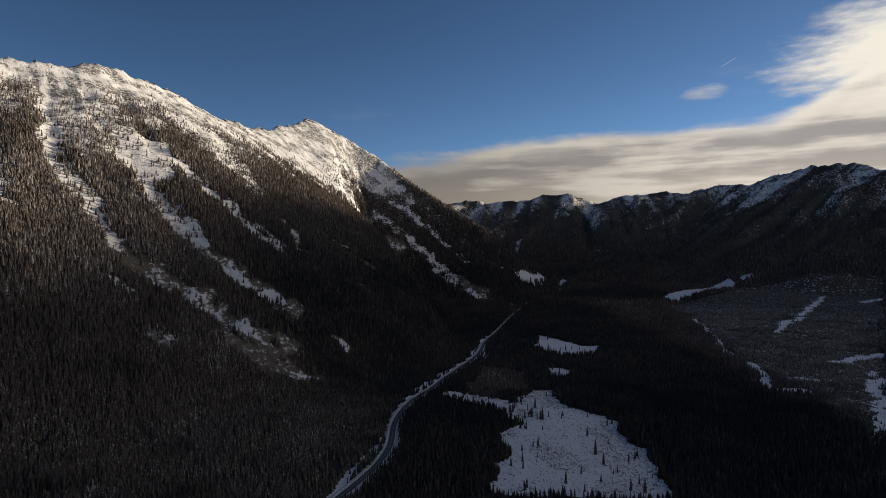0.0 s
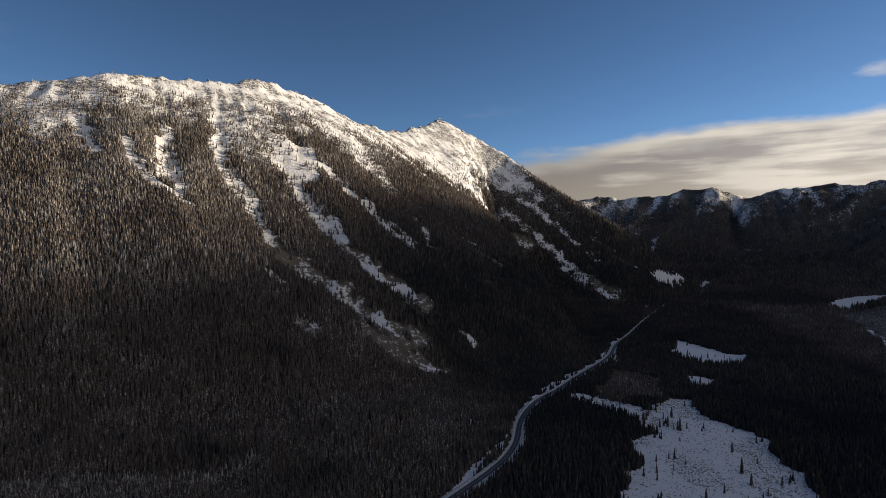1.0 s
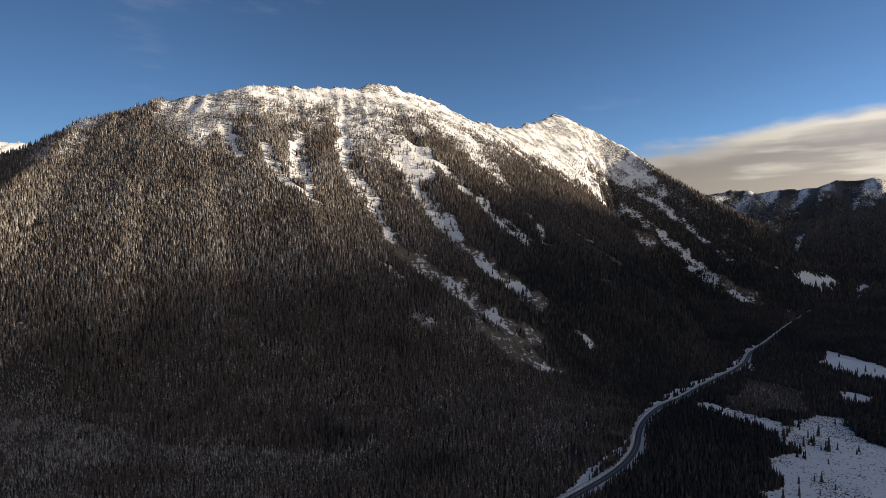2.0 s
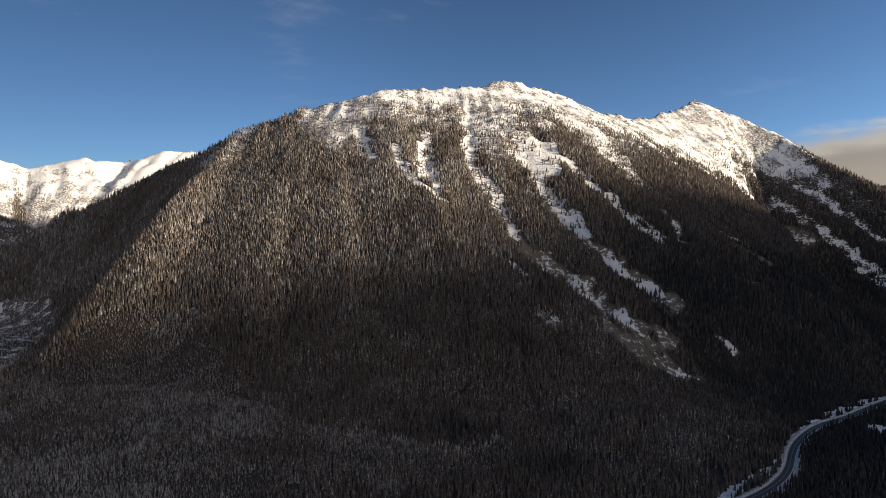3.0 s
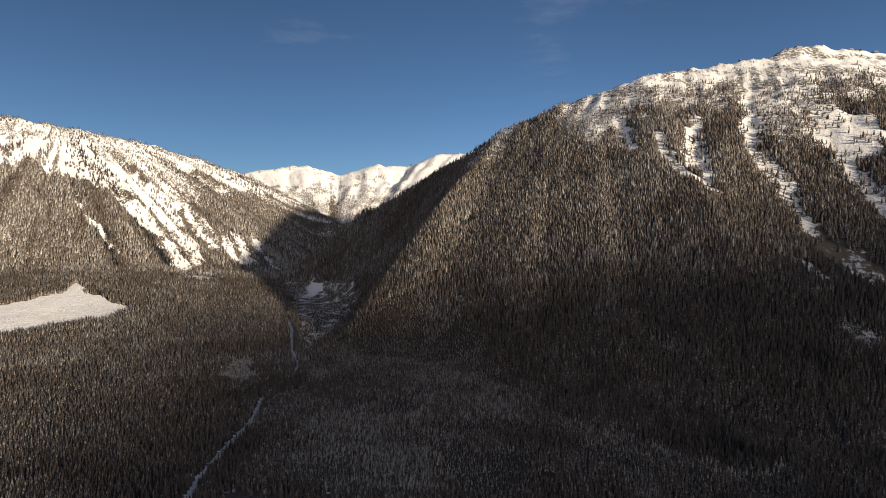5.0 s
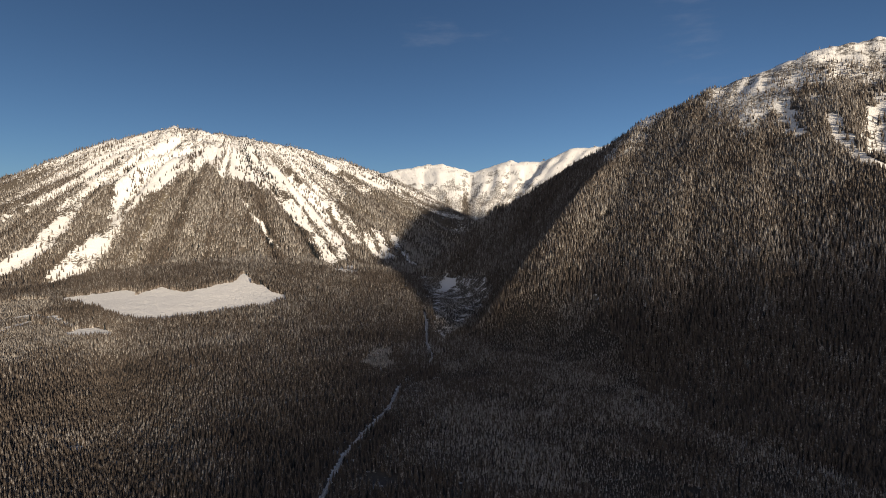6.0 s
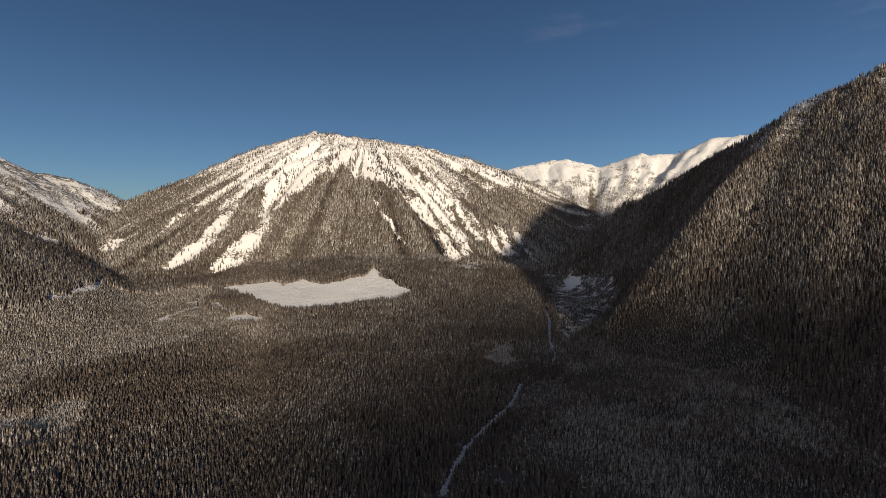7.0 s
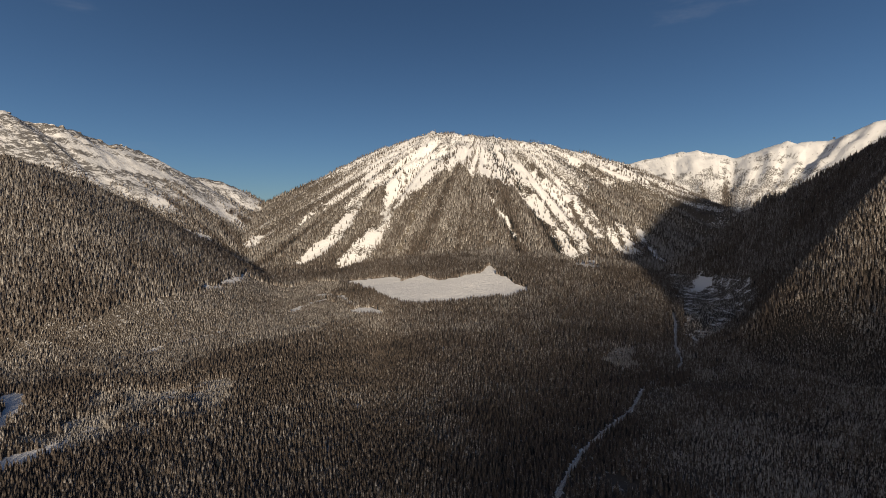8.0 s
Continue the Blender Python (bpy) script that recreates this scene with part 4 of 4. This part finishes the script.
def behind_ridge(x, y, z, made={}):
    """Whether a ridge stands between a place and the middle of the valley."""
    if not made:
        a, r = np.radians(np.arange(-60, 165, 0.5)), np.arange(300, 4960, 25.0)
        g, h = np.meshgrid(a, r, indexing="ij")
        top = (land((-np.sin(g) * h).ravel(), (np.cos(g) * h).ravel())[0].reshape(g.shape) - EYE) / h
        made["rise"] = np.maximum.accumulate(top, axis=1)
    r, a = np.hypot(x, y), np.degrees(np.arctan2(-x, y))
    i = np.clip(((a + 60) / 0.5).astype(int), 0, made["rise"].shape[0] - 1)
    j = np.clip(((r - 340) / 25).astype(int), 0, made["rise"].shape[1] - 1)
    return (z + 22 - EYE) / r < made["rise"][i, j]


def scatter(lo, hi, spacing, seed, young=False):
    """Jittered standing places between two distances from the middle of the valley."""
    rng = np.random.default_rng(seed)
    g = np.arange(-hi, hi, spacing)
    x, y = [v.ravel() for v in np.meshgrid(g, g)]
    r, a = np.hypot(x, y), np.degrees(np.arctan2(-x, y))
    keep = (r > lo) & (r < hi) & (a > -43) & (a < 148)
    x, y = x[keep], y[keep]
    x, y = x + rng.uniform(-0.5, 0.5, x.size) * spacing, y + rng.uniform(-0.5, 0.5, x.size) * spacing
    z, line, where = land(x, y)
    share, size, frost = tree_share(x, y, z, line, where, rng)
    share = share * np.where(behind_ridge(x, y, z), 0.2, 1.0) * (1 - 0.5 * smooth(np.hypot(x, y), 3000, 3600))     # thinner on the far sides of the ridges
    keep = rng.random(x.size) < share
    if young:
        k = plan_of(x, y)
        keep &= np.maximum.reduce([k["young"], k["frost"], k["scrub"] * 0.6]) > 0.5
        size = size * 0.9
    return x[keep], y[keep], z[keep], size[keep], frost[keep], rng


def rim_of_bog(x, y):
    """Distance from the nearest edge of the open bog."""
    best = np.full(x.shape, 1e9)
    for kind, corners in AREAS:
        if kind == "bog":
            best = np.minimum(best, along(x, y, corners + corners[:1])[0])
    return best


LONE = []                        # trees that stand as things of their own: x, y, z, height


def build_forest(name, lo, hi, spacing, sides, tiers, seed, label, lone=0, young=False):
    x, y, z, size, frost, rng = scatter(lo, hi, spacing, seed, young)
    if lone:
        rim = np.minimum(rim_of_bog(x, y), 0.5 * along(x, y, ROAD)[0] + 900 * (y > 800))
        first = np.zeros(x.size, bool)
        first[np.argsort(rim)[:lone]] = True
        LONE.extend(zip(x[first], y[first], z[first], size[first] * rng.uniform(0.75, 1.2, lone)))
        x, y, z, size, frost = x[~first], y[~first], z[~first], size[~first], frost[~first]
    high = rng.uniform(0.7, 1.15, x.size) * size
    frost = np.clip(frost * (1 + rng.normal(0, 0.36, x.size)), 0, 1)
    turn = rng.uniform(0, 6.283, x.size)
    allv, allf, allq, base = [], [], [], 0
    kinds = rng.integers(0, 3, x.size)
    for kind in range(3):
        v, f = tier_shape(sides, tiers, seed * 10 + kind)
        pick = kinds == kind
        c, s, h = np.cos(turn[pick])[:, None], np.sin(turn[pick])[:, None], high[pick][:, None]
        w = h * rng.uniform(0.8, 1.25, h.shape)
        px = x[pick][:, None] + w * (c * v[:, 0] - s * v[:, 1])
        py = y[pick][:, None] + w * (s * v[:, 0] + c * v[:, 1])
        pz = z[pick][:, None] - 0.3 + h * v[:, 2]
        allv.append(np.stack([px, py, pz], -1).reshape(-1, 3))
        allf.append((f[None] + base + len(v) * np.arange(pick.sum())[:, None, None]).reshape(-1, 3))
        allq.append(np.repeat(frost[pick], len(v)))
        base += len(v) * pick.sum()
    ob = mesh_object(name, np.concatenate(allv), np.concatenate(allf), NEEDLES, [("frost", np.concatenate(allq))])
    ob.data.polygons.foreach_set("use_smooth", np.ones(len(ob.data.polygons), bool))
    return tagged(ob, label, "forest", kind="stuff")


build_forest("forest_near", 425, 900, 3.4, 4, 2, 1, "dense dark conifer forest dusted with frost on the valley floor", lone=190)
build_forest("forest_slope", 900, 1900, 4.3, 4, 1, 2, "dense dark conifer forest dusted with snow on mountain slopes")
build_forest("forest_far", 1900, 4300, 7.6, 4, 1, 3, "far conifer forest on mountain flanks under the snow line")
build_forest("young_forest", 425, 1500, 4.8, 4, 1, 4, "thicket of small frosted young conifers on old clearings", young=True)


def bog_grass():
    """Tufts of dead sedge and dwarf willow that stick out of the snow on the bog."""
    rng = np.random.default_rng(77)
    x, y = rng.uniform(30, 300, 26000), rng.uniform(470, 900, 26000)
    k = plan_of(x, y)
    keep = (k["bog"] > 0.5) & (rng.random(x.size) < 0.18 + 0.9 * smooth(fbm(x, y, 38, 3, 78), -0.1, 0.6))
    x, y = x[keep], y[keep]
    z = land(x, y)[0]
    n = x.size
    high, wide, turn = rng.uniform(0.3, 1.0, n), rng.uniform(0.4, 1.5, n), rng.uniform(0, 6.28, n)
    c, s = np.cos(turn), np.sin(turn)
    v = np.stack([np.stack([x - wide * c, y - wide * s, z - 0.05], -1), np.stack([x + wide * c, y + wide * s, z - 0.05], -1),
                  np.stack([x - 0.6 * wide * s, y + 0.6 * wide * c, z - 0.05], -1), np.stack([x, y, z + high], -1)], 1)
    f = np.array([(0, 1, 3), (1, 2, 3), (2, 0, 3)])[None] + 4 * np.arange(n)[:, None, None]
    ob = mesh_object("bog_grass", v.reshape(-1, 3), f.reshape(-1, 3), SEDGE)
    return tagged(ob, "tufts of dead brown sedge in the snow of the bog", "grass", kind="stuff")


bog_grass()

# ---------------------------------------------------------------- trees that stand apart


def part(name, verts, faces, material, parent, attributes=()):
    ob = mesh_object(name, np.asarray(verts, float), np.asarray(faces), material, attributes)
    ob.parent = parent
    return ob


def bark_material():
    m, k = new_material("conifer_bark")
    grain = k.noise(k.add("ShaderNodeNewGeometry").outputs["Position"], 3.0, 4.0, 0.6)
    b = k.add("ShaderNodeBsdfPrincipled", {"Base Color": k.mix(grain, (0.05, 0.038, 0.03), (0.14, 0.11, 0.09)), "Roughness": 0.95})
    k.add("ShaderNodeOutputMaterial", {0: b.outputs[0]})
    return m


BARK = bark_material()


def conifer(seed, slim):
    """A spruce of unit height: tapered trunk and whorls of drooping boughs."""
    rng = np.random.default_rng(seed)
    tree = new("conifer_tree")
    v, f = [], []
    for ring, (h, r) in enumerate(((0.0, 0.016), (0.35, 0.011), (0.7, 0.006), (0.97, 0.001))):
        for s in range(6):
            v.append((r * math.cos(s * math.pi / 3), r * math.sin(s * math.pi / 3), h))
        if ring:
            f += [((ring - 1) * 6 + s, (ring - 1) * 6 + (s + 1) % 6, ring * 6 + (s + 1) % 6, ring * 6 + s) for s in range(6)]
    part("trunk", v, f, BARK, tree)
    v, f = [], []
    levels = 15
    for i in range(levels):
        h = 0.07 + 0.9 * (i / levels) ** 0.95
        reach = slim * (1 - i / levels) ** 0.75 + 0.012
        boughs = 7 if i < 10 else 5
        for s in range(boughs):
            t = 2 * math.pi * (s + rng.random() * 0.7) / boughs + i
            r = reach * rng.uniform(0.6, 1.15)
            c, d = math.cos(t), math.sin(t)
            w = 0.30 * r + 0.006
            n = len(v)
            v += [(0, 0, h + 0.055), (0.55 * r * c - w * d, 0.55 * r * d + w * c, h + 0.012), (r * c, r * d, h - 0.03 - 0.25 * r),
                  (0.55 * r * c + w * d, 0.55 * r * d - w * c, h + 0.012), (0.5 * r * c, 0.5 * r * d, h - 0.03)]
            f += [(n, n + 1, n + 4), (n, n + 4, n + 3), (n + 1, n + 2, n + 4), (n + 4, n + 2, n + 3), (n, n + 3, n + 1), (n + 1, n + 3, n + 2)]
    part("crown", v, f, NEEDLES, tree, [("frost", np.full(len(v), 0.22))])
    return tree


def plant_lone_trees():
    rng = np.random.default_rng(12)
    # spruces out on the bog, thickest along its far and near corners
    heaps = [(98, 735, 16, 9), (118, 700, 10, 8), (215, 600, 26, 14), (205, 520, 26, 16), (120, 560, 40, 4), (165, 650, 45, 4), (95, 590, 12, 7),
             (140, 500, 40, 4), (230, 690, 12, 7), (250, 1150, 26, 12), (215, 960, 14, 6), (60, 800, 20, 7)]
    spots = []
    for hx, hy, spread, count in heaps:
        for _ in range(count):
            spots.append((hx + rng.normal(0, spread), hy + rng.normal(0, spread), rng.uniform(6, 15)))
    sx, sy = np.array([p[0] for p in spots]), np.array([p[1] for p in spots])
    sz = land(sx, sy)[0]
    spots = [(p[0], p[1], z, p[2]) for p, z in zip(spots, sz)] + LONE
    models = [conifer(200 + i, slim) for i, slim in enumerate((0.13, 0.15, 0.17, 0.12))]
    for m in models:
        tagged(m, "dark slender spruce standing at the snowy bog's edge", "tree", "spruces round the bog and highway")
    for i, (x, y, z, h) in enumerate(spots):
        m = pose(x, y, z - 0.15, 0, 0, rng.uniform(0, 360)) @ Matrix.Diagonal((h * rng.uniform(0.9, 1.2), h, h, 1))
        if i < len(models):
            models[i].matrix_world = m
        else:
            tree = copy_thing(models[i % len(models)], Matrix())
            tree.matrix_basis = m


plant_lone_trees()

# ---------------------------------------------------------------- crags on the crests


def rock_material():
    m, k = new_material("grey_crag_rock_with_snow")
    geo = k.add("ShaderNodeNewGeometry")
    up = k.add("ShaderNodeSeparateXYZ", {0: geo.outputs["Normal"]}).outputs[2]
    grain = k.noise(geo.outputs["Position"], 0.5, 5.0, 0.7)
    stone = k.mix(grain, (0.07, 0.06, 0.055), (0.27, 0.235, 0.20))
    level = k.math("ADD", up, k.math("MULTIPLY", k.math("SUBTRACT", grain, 0.5), 0.8))
    col = k.mix(k.ramp(level, 0.55, 0.75), stone, (0.82, 0.82, 0.84))
    b = k.add("ShaderNodeBsdfPrincipled", {"Base Color": col, "Roughness": 0.9})
    k.add("ShaderNodeOutputMaterial", {0: b.outputs[0]})
    return m


CRAG = rock_material()


def crag(seed):
    """A broken block of rock of about unit size."""
    rng = np.random.default_rng(seed)
    bm = bmesh.new()
    bmesh.ops.create_icosphere(bm, subdivisions=2, radius=1.0)
    cuts = [(Vector(rng.normal(0, 1, 3)).normalized(), rng.uniform(0.45, 0.85)) for _ in range(9)]
    for v in bm.verts:
        for n, d in cuts:
            over = v.co.dot(n) - d
            if over > 0:
                v.co -= n * over
        v.co += Vector(rng.normal(0, 0.035, 3))
    me = bpy.data.meshes.new("rock_outcrop")
    bm.to_mesh(me)
    bm.free()
    me.materials.append(CRAG)
    return me


def set_crags():
    rng = np.random.default_rng(31)
    shapes = [crag(300 + i) for i in range(6)]
    for crest, low, count in ((MAIN, 720, 46), (FRONT, 560, 26), (LEFT_RANGE, 560, 30), (BACK, 640, 16)):
        stops = [(p, q) for p, q in zip(crest, crest[1:]) if min(p[2], q[2]) > low and math.hypot(p[0], p[1]) < 4700]
        for i in range(count):
            p, q = stops[rng.integers(len(stops))]
            t = rng.random()
            x, y = p[0] + t * (q[0] - p[0]) + rng.normal(0, 22), p[1] + t * (q[1] - p[1]) + rng.normal(0, 22)
            s = rng.uniform(3.5, 10)
            ob = new("rock_outcrop", shapes[i % 6])
            ob.matrix_world = pose(x, y, float(land(x, y)[0][0]) - 0.1 * s, rng.uniform(-20, 20), rng.uniform(-20, 20), rng.uniform(0, 360)) \
                @ Matrix.Diagonal((s * 1.5, s, s * rng.uniform(0.5, 0.9), 1))
            tagged(ob, "broken grey crag of bare rock on a snowy ridge", "rock", "crags on the ridges")
    # knobs of rock that stand out on the front mountain, the main crest and the southern range
    for hx, hy, spread, count, big in ((-3240, -175, 26, 8, 15), (-3040, -850, 22, 5, 11), (-945, 2230, 16, 4, 12), (-1010, 1900, 26, 6, 11), (-2120, -2520, 60, 8, 17), (-2300, -2450, 60, 7, 16), (-765, 3050, 24, 8, 14)):
        for i in range(count):
            x, y, s = hx + rng.normal(0, spread), hy + rng.normal(0, spread), big * rng.uniform(0.55, 1.0)
            ob = new("rock_outcrop", shapes[(i + count) % 6])
            ob.matrix_world = pose(x, y, float(land(x, y)[0][0]) - 0.15 * s, rng.uniform(-15, 15), rng.uniform(-15, 15), rng.uniform(0, 360)) @ Matrix.Diagonal((s * 1.7, s, s * rng.uniform(0.45, 0.75), 1))
            tagged(ob, "large dark knob of layered rock dusted with snow on the crest", "rock", "crags on the ridges")


set_crags()
